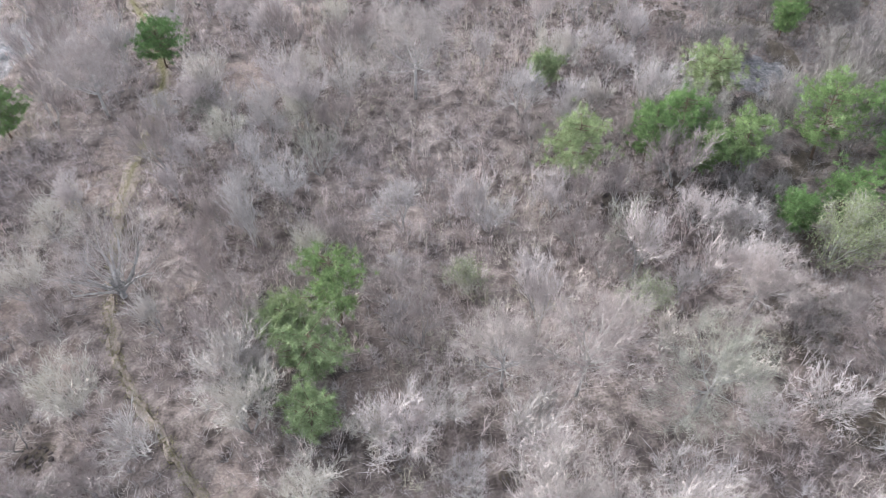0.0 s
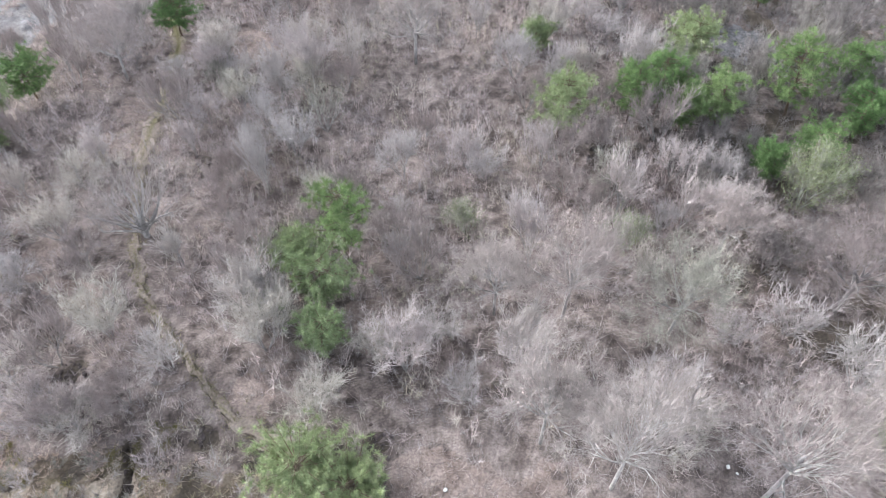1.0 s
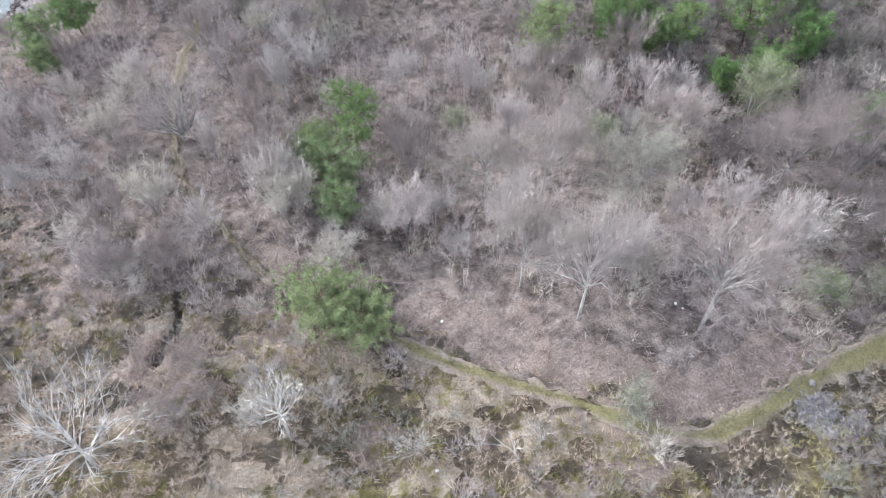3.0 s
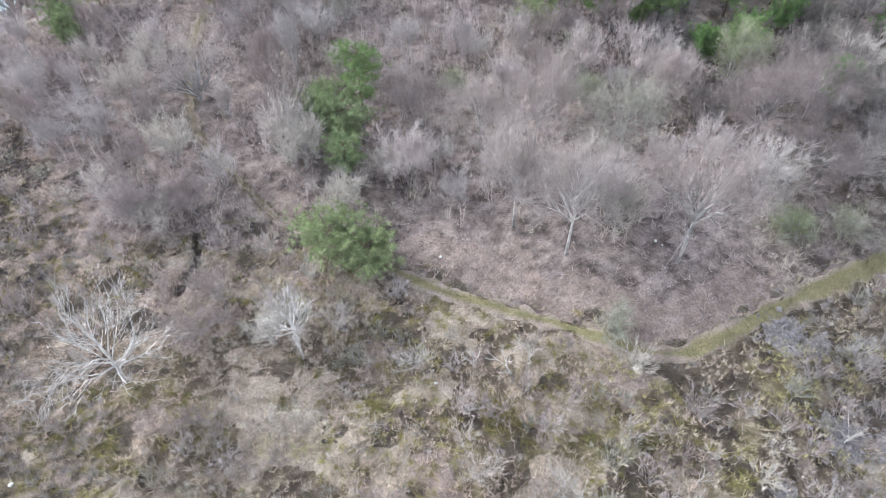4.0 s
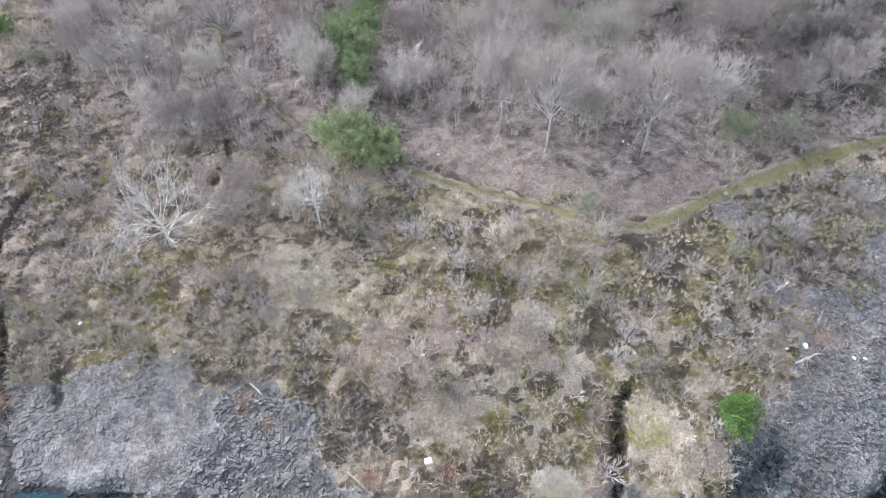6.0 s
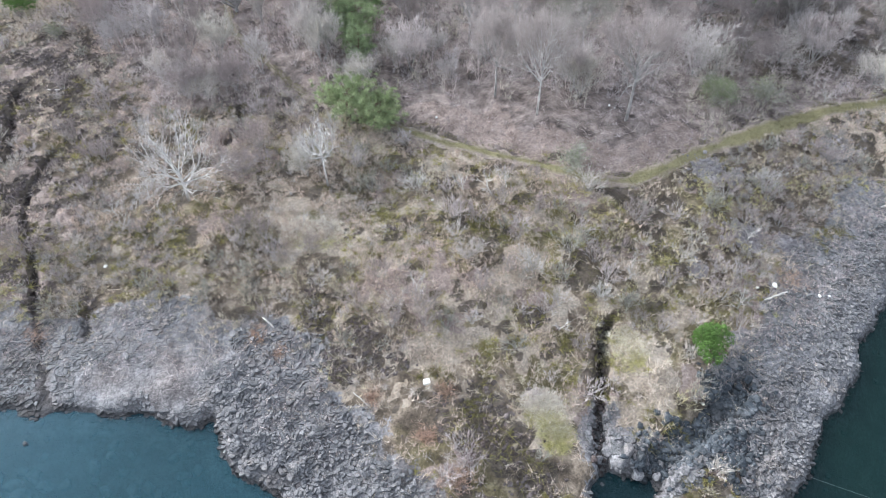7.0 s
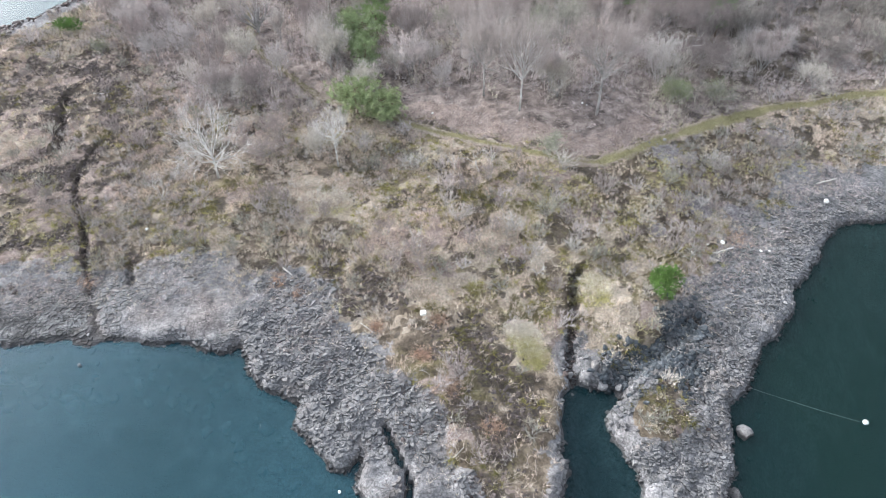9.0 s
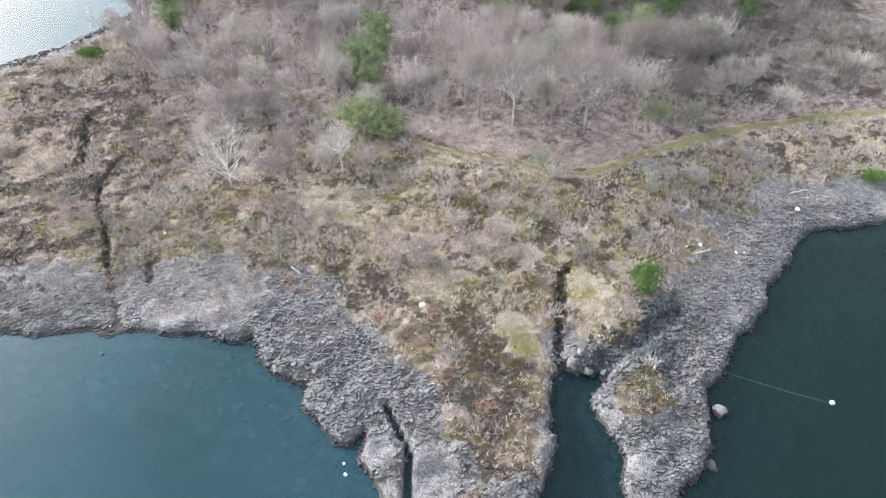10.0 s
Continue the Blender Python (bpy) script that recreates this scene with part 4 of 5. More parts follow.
# ---- trees ----
def branching(seed, stems, levels, lean, fork, up, twig_r, trunk_r, first_len, spread_angle, reach=1.0, tight=0.42, dome=None, splay=None):
    """Grows a bare tree about 1 unit high: soups for trunk, branches and twigs, and the twigs' ends."""
    r = np.random.default_rng(seed)
    trunk, limbs, twigs, ends = Soup(), Soup(), Soup(), []
    A, B, RAD, S, turn0 = [], [], [], [], r.uniform(0, 6.28)

    def bent(p, d, length, k, wander, lift):
        pts = [p]
        for _ in range(k):
            d = d + r.normal(0, wander, 3) + (0, 0, lift)
            d = d / np.linalg.norm(d)
            pts.append(pts[-1] + d * length / k)
        return np.array(pts), d

    def off(d, angle):
        n = np.cross(d, r.normal(size=3))
        n /= np.linalg.norm(n) + 1e-9
        return d * math.cos(angle) + n * math.sin(angle)

    def grow(p, d, length, rad, level):
        if level >= len(levels) - 1:
            d = d / np.linalg.norm(d)
            e = p + d * length
            A.append(p), B.append(e), RAD.append(twig_r * 1.2)
            for _ in range(levels[-1]):
                t = off(d, abs(r.normal(splay or tight, 0.2))) + (0, 0, up)
                q = p + (e - p) * r.uniform(0.15, 1.0)
                A.append(q), B.append(q + t / np.linalg.norm(t) * length * r.uniform(0.45, 1.0)), RAD.append(twig_r)
            return
        pts, last = bent(p, d, length, 3, 0.015 if dome and level == 0 else 0.14, up * 0.4)
        target = trunk if level == 0 else limbs
        if level <= 1:
            target.tube(pts, np.linspace(rad, rad * 0.5, 4), 6 if level == 0 else 3)
        else:
            S.append((pts[0], pts[-1], rad * (0.95 if level == 2 else 0.55)))
        for c in range(levels[level]):
            s = r.uniform(fork if level == 0 else 0.25, 1.0) * 3 if c else 3
            i = min(int(s), 2)
            q = pts[i] + (pts[i + 1] - pts[i]) * (s - i)
            if level == 0:
                a, k = turn0 + c * 2.4 + r.uniform(-0.4, 0.4), max(0.1, r.normal(spread_angle, 0.15))
                if dome:
                    k = dome[0] + (dome[1] - dome[0]) * math.sqrt((c + r.uniform(0.1, 0.9)) / levels[0])
                    s = 3 * (1 - (1 - fork) * (k - dome[0]) / (dome[1] - dome[0]) * r.uniform(0.7, 1.0))
                    i = min(int(s), 2)
                    q = pts[i] + (pts[i + 1] - pts[i]) * (s - i)
                way = last * math.cos(k) + np.array((math.cos(a), math.sin(a), 0)) * math.sin(k)
            else:
                way = off(last, abs(r.normal(tight, 0.15)))
            grow(q, way + (0, 0, up), length * r.uniform(0.6, 0.9) * (reach * (0.7 + 0.5 * k / dome[1] if dome else 1.0) if level == 0 else 1.0), rad * r.uniform(0.4, 0.6), level + 1)

    for s in range(stems):
        a = 6.283 * s / stems + r.uniform(-0.5, 0.5)
        tilt = lean * r.uniform(0.15 if stems > 8 else 0.5, 1.3) if stems > 1 else lean * r.uniform(0, 0.4)
        d = np.array((math.cos(a) * tilt, math.sin(a) * tilt, 1.0))
        foot = np.array((math.cos(a), math.sin(a), 0)) * (0.02 if stems > 1 else 0.0) - (0, 0, 0.03)
        grow(foot, d / np.linalg.norm(d), first_len, trunk_r, 0)
    return trunk, limbs, (np.array(A), np.array(B), np.array(RAD)), [np.array(s) for s in zip(*S)]


def tree_kind(name, seed, high, wide, twig, limb, label, category, group="", **grown):
    """Builds one bare tree so high and wide (metres) at the origin, as an Empty with its parts, to be copied."""
    trunk, limbs, (a, b, rad), side = branching(seed, **grown)
    low = min(v[:, 2].min() for v in trunk.v)
    top = np.quantile(b[:, 2], 0.995)
    reach = np.quantile(np.hypot(b[:, 0], b[:, 1]), 0.97)
    k = np.array((wide / reach, wide / reach, high / top))
    base = tagged(new(name), label, category, group)
    for soup in (trunk, limbs):
        soup.v = [v * k for v in soup.v]
    if side:
        limbs.spikes(side[0] * k, side[1] * k, side[2] * k[2] * 0.85)
    twigs = Soup()
    twigs.spikes(a * k, b * k, rad, None, 2)
    part("trunk", trunk.mesh("trunk", limb, flat=False), base)
    limbwork = tagged(part("limbwork", limbs.mesh("limbwork", limb), base), kind="stuff")
    tagged(part("twig_crown", twigs.mesh("twig_crown", twig), limbwork, "fine bare twigs"), kind="stuff")
    return base, b * k


def clump(centres, n, size, lift=0.3, flat=0.022):
    """Tufts of narrow needles or leaves round the centres."""
    soup = Soup()
    c = np.repeat(centres, n, 0)
    d = rng.normal(size=c.shape) + (0, 0, lift)
    d /= np.linalg.norm(d, axis=1, keepdims=True)
    soup.spikes(c + d * size * 0.05, c + d * size * rng.uniform(0.6, 1.2, (len(c), 1)), flat, None, 2)
    return soup


def pine_kind(seed, high, wide, needle, label, bare=0.3, tufts=7, per=30):
    r = np.random.default_rng(seed)
    base = tagged(new("pine_tree"), label, "pine tree", "pines in the wood")
    trunk, limbs, centres = Soup(), Soup(), []
    lean = r.normal(0, 0.05, 2)
    spine = np.array([(lean[0] * high * s + r.normal(0, 0.05), lean[1] * high * s + r.normal(0, 0.05), high * s) for s in np.linspace(-0.03, 1, 7)])
    trunk.tube(spine, np.linspace(high * 0.02, 0.02, 7), 7)
    for s in np.arange(bare, 0.99, 0.068):
        p = np.array([np.interp(s, np.linspace(-0.03, 1, 7), spine[:, c]) for c in range(3)])
        reach = wide * (0.35 + 0.65 * math.sin(math.pi * min(1, (1 - s) / (1 - bare) * 0.75 + 0.12)))
        count, a0 = r.integers(4, 6), r.uniform(0, 6.28)
        for c in range(count):
            if r.random() < 0.12:
                continue
            a, long = a0 + 6.283 * c / count + r.normal(0, 0.3), reach * r.uniform(0.55, 1.15)
            d = np.array((math.cos(a), math.sin(a), r.uniform(0.05, 0.4)))
            pts = np.array([p, p + d * long * 0.55, p + d * long + (0, 0, long * 0.12)])
            limbs.tube(pts, [0.035, 0.025, 0.012], 4)
            for _ in range(tufts):
                u = r.uniform(0.4, 1.05)
                centres.append(p + d * long * u + r.normal(0, 0.14 + 0.10 * long * u, 3) * (1, 1, 0.55) + (0, 0, 0.08))
    centres.append(spine[-1])
    part("trunk", trunk.mesh("trunk", PINE_BARK, flat=False), base)
    limbwork = part("limbwork", limbs.mesh("limbwork", PINE_BARK), base)
    part("needle_crown", clump(np.array(centres), per, 0.40, 0.5, 0.012).mesh("needle_crown", needle), limbwork, "tufted green needles")
    return base


def lumpy(seed, n, wide, high, lobes=9):
    """Points through an uneven crown made of overlapping lobes, most of them near its skin."""
    r = np.random.default_rng(seed)
    c = r.normal(size=(lobes, 3))
    c /= np.linalg.norm(c, axis=1, keepdims=True)
    c = c * (0.55, 0.55, 0.45)
    c[:, 2] = np.abs(c[:, 2]) * 1.2 - 0.1
    k = r.integers(0, lobes, n)
    d = r.normal(size=(n, 3))
    d /= np.linalg.norm(d, axis=1, keepdims=True)
    p = c[k] + d * r.uniform(0.3, 0.55, n)[:, None]
    return p * (wide, wide, high * 0.62) + (0, 0, high * 0.5)


def place(first, spots, used):
    """Sets the first thing and its copies down at (x, y, scale, turn)."""
    for x, y, s, turn in spots:
        m = Matrix.LocRotScale((x, y, float(on_ground(x, y)) - 0.05), Euler((0, 0, turn)), Vector((s, s, s * rng.uniform(0.92, 1.08))))
        if first not in used:
            used.add(first)
            first.matrix_world = m
        else:
            ob = copy_thing(first, m)
            ob.scale = m.to_scale()


USED, TAKEN = set(), []
BIG = dict(stems=1, levels=(14, 5, 4, 4, 8), lean=0.05, fork=0.58, up=0.05, twig_r=0.0085, trunk_r=0.026, first_len=0.78, spread_angle=0.6, reach=0.58, tight=0.5, dome=(0.05, 1.15), splay=0.85)
SOLITARY = dict(stems=1, levels=(13, 4, 4, 4), lean=0.08, fork=0.35, up=0.04, twig_r=0.017, trunk_r=0.026, first_len=0.52, spread_angle=0.6, reach=1.05, tight=0.5, dome=(0.1, 1.45))
THICK_PLUME = dict(stems=34, levels=(3, 3, 7), lean=1.0, fork=0.3, up=0.16, twig_r=0.010, trunk_r=0.006, first_len=0.5, spread_angle=0.4, tight=0.5)
PLUME = dict(stems=15, levels=(3, 3, 6), lean=0.75, fork=0.3, up=0.22, twig_r=0.012, trunk_r=0.008, first_len=0.5, spread_angle=0.4, tight=0.36)
FAN = dict(stems=12, levels=(4, 4, 3), lean=0.85, fork=0.35, up=0.16, twig_r=0.014, trunk_r=0.0095, first_len=0.5, spread_angle=0.5, tight=0.42)
TALL_FAN = dict(stems=1, levels=(15, 4, 4, 3), lean=0.0, fork=0.6, up=0.05, twig_r=0.013, trunk_r=0.026, first_len=0.95, spread_angle=0.6, reach=0.40, tight=0.5, dome=(0.1, 1.4))
SPREADING = dict(stems=1, levels=(13, 5, 4, 5), lean=0.05, fork=0.25, up=0.22, twig_r=0.012, trunk_r=0.026, first_len=0.16, spread_angle=0.62, reach=3.0)
MULTI = dict(stems=5, levels=(4, 4, 4, 7), lean=0.55, fork=0.35, up=0.13, twig_r=0.013, trunk_r=0.012, first_len=0.42, spread_angle=0.55, tight=0.48, splay=0.75)
BROAD = dict(stems=1, levels=(14, 5, 4, 8), lean=0.1, fork=0.2, up=0.04, twig_r=0.012, trunk_r=0.018, first_len=0.4, spread_angle=0.6, reach=1.2, tight=0.5, dome=(0.05, 1.35), splay=0.75)
SLIM = dict(stems=2, levels=(6, 4, 4, 8), lean=0.25, fork=0.3, up=0.32, twig_r=0.014, trunk_r=0.014, first_len=0.5, spread_angle=0.45)
BUSHY = dict(stems=7, levels=(3, 3, 7), lean=0.7, fork=0.3, up=0.25, twig_r=0.014, trunk_r=0.011, first_len=0.45, spread_angle=0.5)
DEAD = dict(stems=1, levels=(6, 3, 2), lean=0.5, fork=0.15, up=0.1, twig_r=0.02, trunk_r=0.028, first_len=0.55, spread_angle=0.7)

# large trees that stand out: x, y, height, crown radius, twig, label
LARGE = [
    (-20.7, -0.9, 8.0, 5.4, "white", "pale bare spreading tree on the open heath"),
    (9.6, 8.5, 12.4, 4.3, "pillar", "tall bare tree with a pale grey trunk by the trail"),
    (5.9, 11.2, 11.2, 4.1, "grey", "bare grey tree with a many-branched crown"),
    (17.7, 7.6, 12.0, 5.3, "pink", "broad bare tree with pinkish twigs beside the trail"),
    (27.0, 20.6, 9.2, 5.6, "brown", "broad bare tree with a rosy brown crown"),
    (3.8, 20.8, 8.4, 3.8, "grey", "bare grey tree with upswept branches"),
    (8.3, 20.1, 10.0, 4.4, "pink", "tall bare tree with pale pink twigs"),
    (15.1, 18.6, 8.2, 4.2, "pale", "bare tree with pale greenish lichened twigs"),
    (-22.1, 28.8, 8.6, 5.8, "grey", "wide bare grey tree beside the footpath"),
    (-1.9, 50.2, 9.6, 6.2, "grey", "wide bare tree with several pale trunks"),
    (-9.5, 40.8, 5.4, 2.9, "pale", "pale lichen-covered bare tree with white limbs"),
    (-29.2, 48.7, 8.4, 4.8, "grey", "bare grey tree near the lake shore"),
    (31.1, 16.4, 5.2, 3.7, "brown", "low spreading bare grey tree"),
    (33.5, 25.0, 7.0, 4.6, "brown", "broad bare tree with brownish grey twigs"),
    (20.5, 26.0, 6.5, 3.4, "grey", "bare grey tree in the thick of the wood"),
]
TWIGS = {"grey": (TWIG_LARGE, LIMB), "pink": (TWIG_PINK, LIMB), "pale": (TWIG_PALE, LIMB), "white": (PALE_BARK, PALE_BARK), "pillar": (TWIG_LARGE, PALE_BARK), "brown": (TWIG_BROWN, LIMB_BROWN)}
for i, (x, y, h, r, tone, label) in enumerate(LARGE):
    base, _ = tree_kind("bare_tree", 300 + i, h, r, *TWIGS[tone], label, "bare tree", "trees of the wood", **(SOLITARY if i == 0 else FAN if i == 10 else SPREADING if i == 8 else BIG))
    place(base, [(x, y, 1.0, i * 1.7)], USED)
    TAKEN.append((x, y, r * 0.85))

# smaller ones that can be told apart: x, y, height, radius, form
SMALLER = [(2.8, 35.3, 4.9, 2.0, 0), (-13.6, 33.4, 6.4, 2.0, 1), (-2.7, 34.8, 5.8, 2.4, 0), (8.6, 35.8, 4.6, 2.1, 0), (13.3, 32.0, 5.2, 2.5, 3), (19.1, 34.4, 4.9, 2.4, 0), (22.5, 33.8, 4.6, 2.0, 0),
           (-23.8, 48.6, 2.8, 2.2, 0), (-19.8, 47.8, 3.1, 2.2, 3), (-19.8, 42.0, 3.6, 2.5, 0), (-11.2, 21.0, 4.2, 1.5, 3), (7.3, 47.6, 5.2, 2.8, 0), (13.5, 47.9, 3.7, 1.7, 0), (-7.6, 14.0, 4.2, 2.9, 0),
           (-17.4, 17.2, 5.0, 2.4, 1), (-9.1, 0.6, 6.8, 2.7, 4), (-2.9, 25.3, 3.8, 1.6, 1), (-11.0, 1.8, 3.8, 1.8, 0)]
SMALLER += [(43.4, 13.7, 4.4, 3.1, 5), (27.8, 14.8, 4.4, 3.2, 5), (35.2, 17.4, 4.0, 3.1, 5), (-27.5, 16.5, 3.8, 3.2, 5), (-22.0, 12.9, 3.4, 2.7, 5), (-33.0, 27.0, 3.8, 3.0, 5), (-28.5, 34.0, 4.2, 3.0, 5), (38.5, 21.0, 4.6, 3.0, 5)]
FORMS = [(MULTI, "bare_tree", "bare multi-stemmed grey tree in the wood"), (SLIM, "bare_tree", "slim bare tree with upright pale stems"), (BUSHY, "bare_shrub", "bare twiggy shrub"), (MULTI, "bare_tree", "bare tree with pale whitish branches"), (TALL_FAN, "bare_tree", "slender bare tree with one straight pale trunk"), (BROAD, "bare_tree", "low broad bare tree with a domed grey crown")]
for i, (x, y, h, r, form) in enumerate(SMALLER):
    grown, name, label = FORMS[form]
    pair = TWIGS["pale"] if form == 3 else (PALE_BARK, PALE_BARK) if form == 4 else (TWIG, DEADWOOD if form == 1 else LIMB)
    base, _ = tree_kind(name, 500 + i, h, r, *pair, label, "bare tree", "trees of the wood", **grown)
    place(base, [(x, y, 1.0, i * 2.1)], USED)
    TAKEN.append((x, y, r * 0.7))

# evergreens: x, y, height, radius, tone
PINES_FAR = [(-37.9, 39.0, 3.0, 1.8, 1), (-9.9, 24.8, 4.4, 1.7, 1), (31.0, 42.1, 6.7, 2.8, 0), (36.5, 44.1, 5.6, 2.2, 0), (35.6, 38.7, 5.0, 1.9, 0), (33.5, 58.5, 4.0, 1.6, 0), (42.0, 47.0, 6.0, 2.4, 0), (46.0, 38.0, 5.5, 2.2, 0)]
PINES = [(-6.6, 26.2, 7.2, 2.3, 0), (-8.0, 22.4, 4.8, 2.5, 1), (-7.6, 18.4, 4.2, 1.8, 1), (-7.8, 9.5, 3.4, 3.0, 1), (-5.0, 8.5, 2.6, 2.6, 1), (10.4, 39.8, 6.0, 2.7, 1), (16.9, 41.6, 6.0, 1.9, 0), (19.4, 42.3, 5.6, 2.1, 0),
         (21.0, 40.2, 5.3, 1.6, 0), (24.1, 40.2, 6.0, 2.1, 0), (31.1, 36.3, 3.8, 2.2, 0), (26.2, 34.0, 3.5, 1.4, 0),
         (24.0, 50.1, 4.2, 2.8, 1), (9.7, 51.6, 2.9, 1.6, 1), (36.3, 26.8, 4.6, 1.8, 0), (37.1, 28.6, 4.2, 1.4, 0), (-25.6, 55.8, 4.6, 2.4, 0), (-37.0, 46.4, 4.6, 2.6, 0), (-39.2, 42.6, 4.2, 2.5, 1)]
for i, (x, y, h, r, tone) in enumerate(PINES + PINES_FAR):
    base = pine_kind(700 + i, h, r, (NEEDLE, NEEDLE_SOFT)[tone], ("deep green pine among bare trees", "soft green young pine among bare trees")[tone], 0.2 if tone else 0.28, int(5 + 2.6 * r), 46)
    place(base, [(x, y, 1.0, i * 1.3)], USED)
    TAKEN.append((x, y, r * 1.25))


def leafing_tree(seed, h, r, leaf, label, n=2600):
    base, ends = tree_kind("leafing_tree", seed, h, r, TWIG_PALE, LIMB, label, "tree", "", **MULTI)
    c = ends[np.random.default_rng(seed).integers(0, len(ends), n)]
    c = np.concatenate([c[: n // 2], lumpy(seed, n // 2, r, h, 12)])
    part("leaf_crown", clump(c + rng.normal(0, 0.12, c.shape), 2, 0.13, 0.2, 0.03).mesh("leaf_crown", leaf), base, "small opening leaves")
    return base


for i, (x, y, h, r, leaf, n, label) in enumerate([
        (28.4, 31.0, 5.8, 2.9, LEAF_LIME, 6500, "pale lime-green tree coming into leaf"), (-10.4, 24.8, 4.8, 2.0, LEAF_PALE, 1500, "pale green tree coming into leaf beside pines"),
        (2.1, 28.6, 3.4, 1.8, LEAF_PALE, 900, "bare shrub with first pale leaves"), (13.8, 26.3, 3.6, 2.4, LEAF_PALE, 1000, "low tree with first pale leaves"),
        (26.7, 10.2, 2.6, 1.9, LEAF_LIME, 2400, "pale green shrub beside the trail"), (31.2, 10.6, 2.9, 2.2, LEAF_PALE, 700, "pale green shrub beside the trail"),
        (12.0, 2.2, 1.8, 2.2, LEAF_PALE, 350, "low pale shrub leaning over the trail"), (-40.5, 24.0, 1.8, 1.2, LEAF_PALE, 350, "small greenish shrub on the heath")]):
    place(leafing_tree(900 + i, h, r, leaf, label, n), [(x, y, 1.0, i)], USED)
    TAKEN.append((x, y, r * 1.3))


def evergreen_bush(seed, h, r, n, label):
    base = tagged(new("evergreen_bush"), label, "bush")
    stem = Soup()
    for a in range(4):
        d = np.array((math.cos(a * 1.6) * 0.3, math.sin(a * 1.6) * 0.3, 1))
        stem.tube([(0, 0, -0.1), d * h * 0.3, d * h * 0.6], [0.05, 0.04, 0.02], 5)
    part("stem", stem.mesh("stem", PINE_BARK), base)
    part("leaf_crown", clump(lumpy(seed, n, r, h), 9, 0.2, 0.4, 0.03).mesh("leaf_crown", LEAF_BUSH), base, "dense bright green leaves")
    return base


for i, (x, y, h, r, n, label) in enumerate([(19.4, -16.5, 3.0, 1.6, 900, "dense rounded bright green bush on the rocks"), (48.1, 0.4, 1.5, 1.3, 400, "small rounded green bush near the shore"),
                                            (-46.8, 30.0, 1.7, 2.0, 500, "low green bush near the lake shore")]):
    place(evergreen_bush(950 + i, h, r, n, label), [(x, y, 1.0, 0)], USED)
    TAKEN.append((x, y, r))

# pale plumes of twigs that stand out on the heath: x, y, height, radius
PLUMES = [(-11.2, 3.8, 4.0, 1.7), (-16.6, 2.4, 2.6, 2.7), (-15.9, 5.6, 2.8, 3.0), (1.6, -3.7, 2.3, 1.5), (-1.3, -0.4, 2.2, 1.8), (-5.3, 0.2, 2.0, 1.6), (16.5, -4.0, 2.6, 1.8), (13.1, -0.8, 2.4, 1.9), (28.3, -0.4, 2.0, 1.9), (23.0, -2.9, 1.9, 1.6),
          (-15.1, -4.3, 2.1, 1.5), (2.5, -7.8, 2.4, 1.7), (7.4, -8.9, 2.2, 1.8), (10.8, -7.2, 2.2, 1.7), (-9.6, -6.6, 1.8, 1.3), (-6.8, 2.8, 2.2, 1.6), (12.2, -11.9, 1.6, 1.2), (14.2, -12.8, 1.5, 1.1), (10.4, -15.8, 1.3, 1.0), (13.2, -10.2, 1.8, 1.3)]
for i, (x, y, h, r) in enumerate(PLUMES):
    base, _ = tree_kind("bare_shrub", 960 + i, h, r, *(((TWIG, LIMB), (DEADWOOD, LIMB), (TWIG_PALE, LIMB), (TWIG_PINK, LIMB))[(i + (i > 2)) % 4 if i not in (1, 2) else 3]), ("grey", "whitish", "pale lichened", "pinkish grey")[(i + (i > 2)) % 4 if i not in (1, 2) else 3] + " bare shrub with fine upright twigs",
                        "shrub", "shrubs on the heath", **(THICK_PLUME if i in (1, 2) else PLUME))
    place(base, [(x, y, 1.0, i * 1.9)], USED)
    TAKEN.append((x, y, r * 0.8))

# bleached dead trees: x, y, height, radius
for i, (x, y, h, r) in enumerate([(-25.6, -4.0, 3.0, 1.5), (-1.4, -11.8, 3.2, 1.3), (4.9, -1.1, 2.4, 2.0), (15.5, -8.3, 1.5, 1.1), (22.6, -12.6, 2.2, 1.3), (9.0, -14.5, 1.8, 1.0), (-27.5, -6.6, 1.6, 1.1), (37.5, 10.8, 2.8, 1.5), (2.6, -0.6, 2.2, 1.4), (25.3, -5.9, 1.8, 1.6), (6.2, -0.5, 2.0, 1.4), (-26.6, -2.1, 2.2, 1.3), (15.0, -10.3, 1.6, 1.1), (-10.7, -4.1, 1.8, 1.0)]):
    base, _ = tree_kind("dead_tree", 1000 + i, h, r, DEADWOOD, DEADWOOD, "small bleached dead tree standing in dry scrub", "dead tree", "dead trees on the heath", **DEAD)
    place(base, [(x, y, 1.0, i * 2.0)], USED)
base, _ = tree_kind("blossoming_shrub", 1020, 2.4, 1.3, DEADWOOD, LIMB, "whitish shrub beside the young pine", "shrub", **BUSHY)
place(base, [(-9.1, 7.1, 1.0, 0)], USED)

# the rest of the wood: a few grown forms, set down many times
def free(x, y, room):
    ok = np.ones(len(x), bool)
    for tx, ty, r in TAKEN:
        ok &= np.hypot(x - tx, y - ty) > r * room
    return ok


def clearing(x, y):
    """1 on the open grassy floor between the trail and the large trees."""
    return smooth(10.5, 8.5, y - 0.25 * np.abs(x - 13)) * smooth(-5, -2, x) * smooth(25, 22, x)


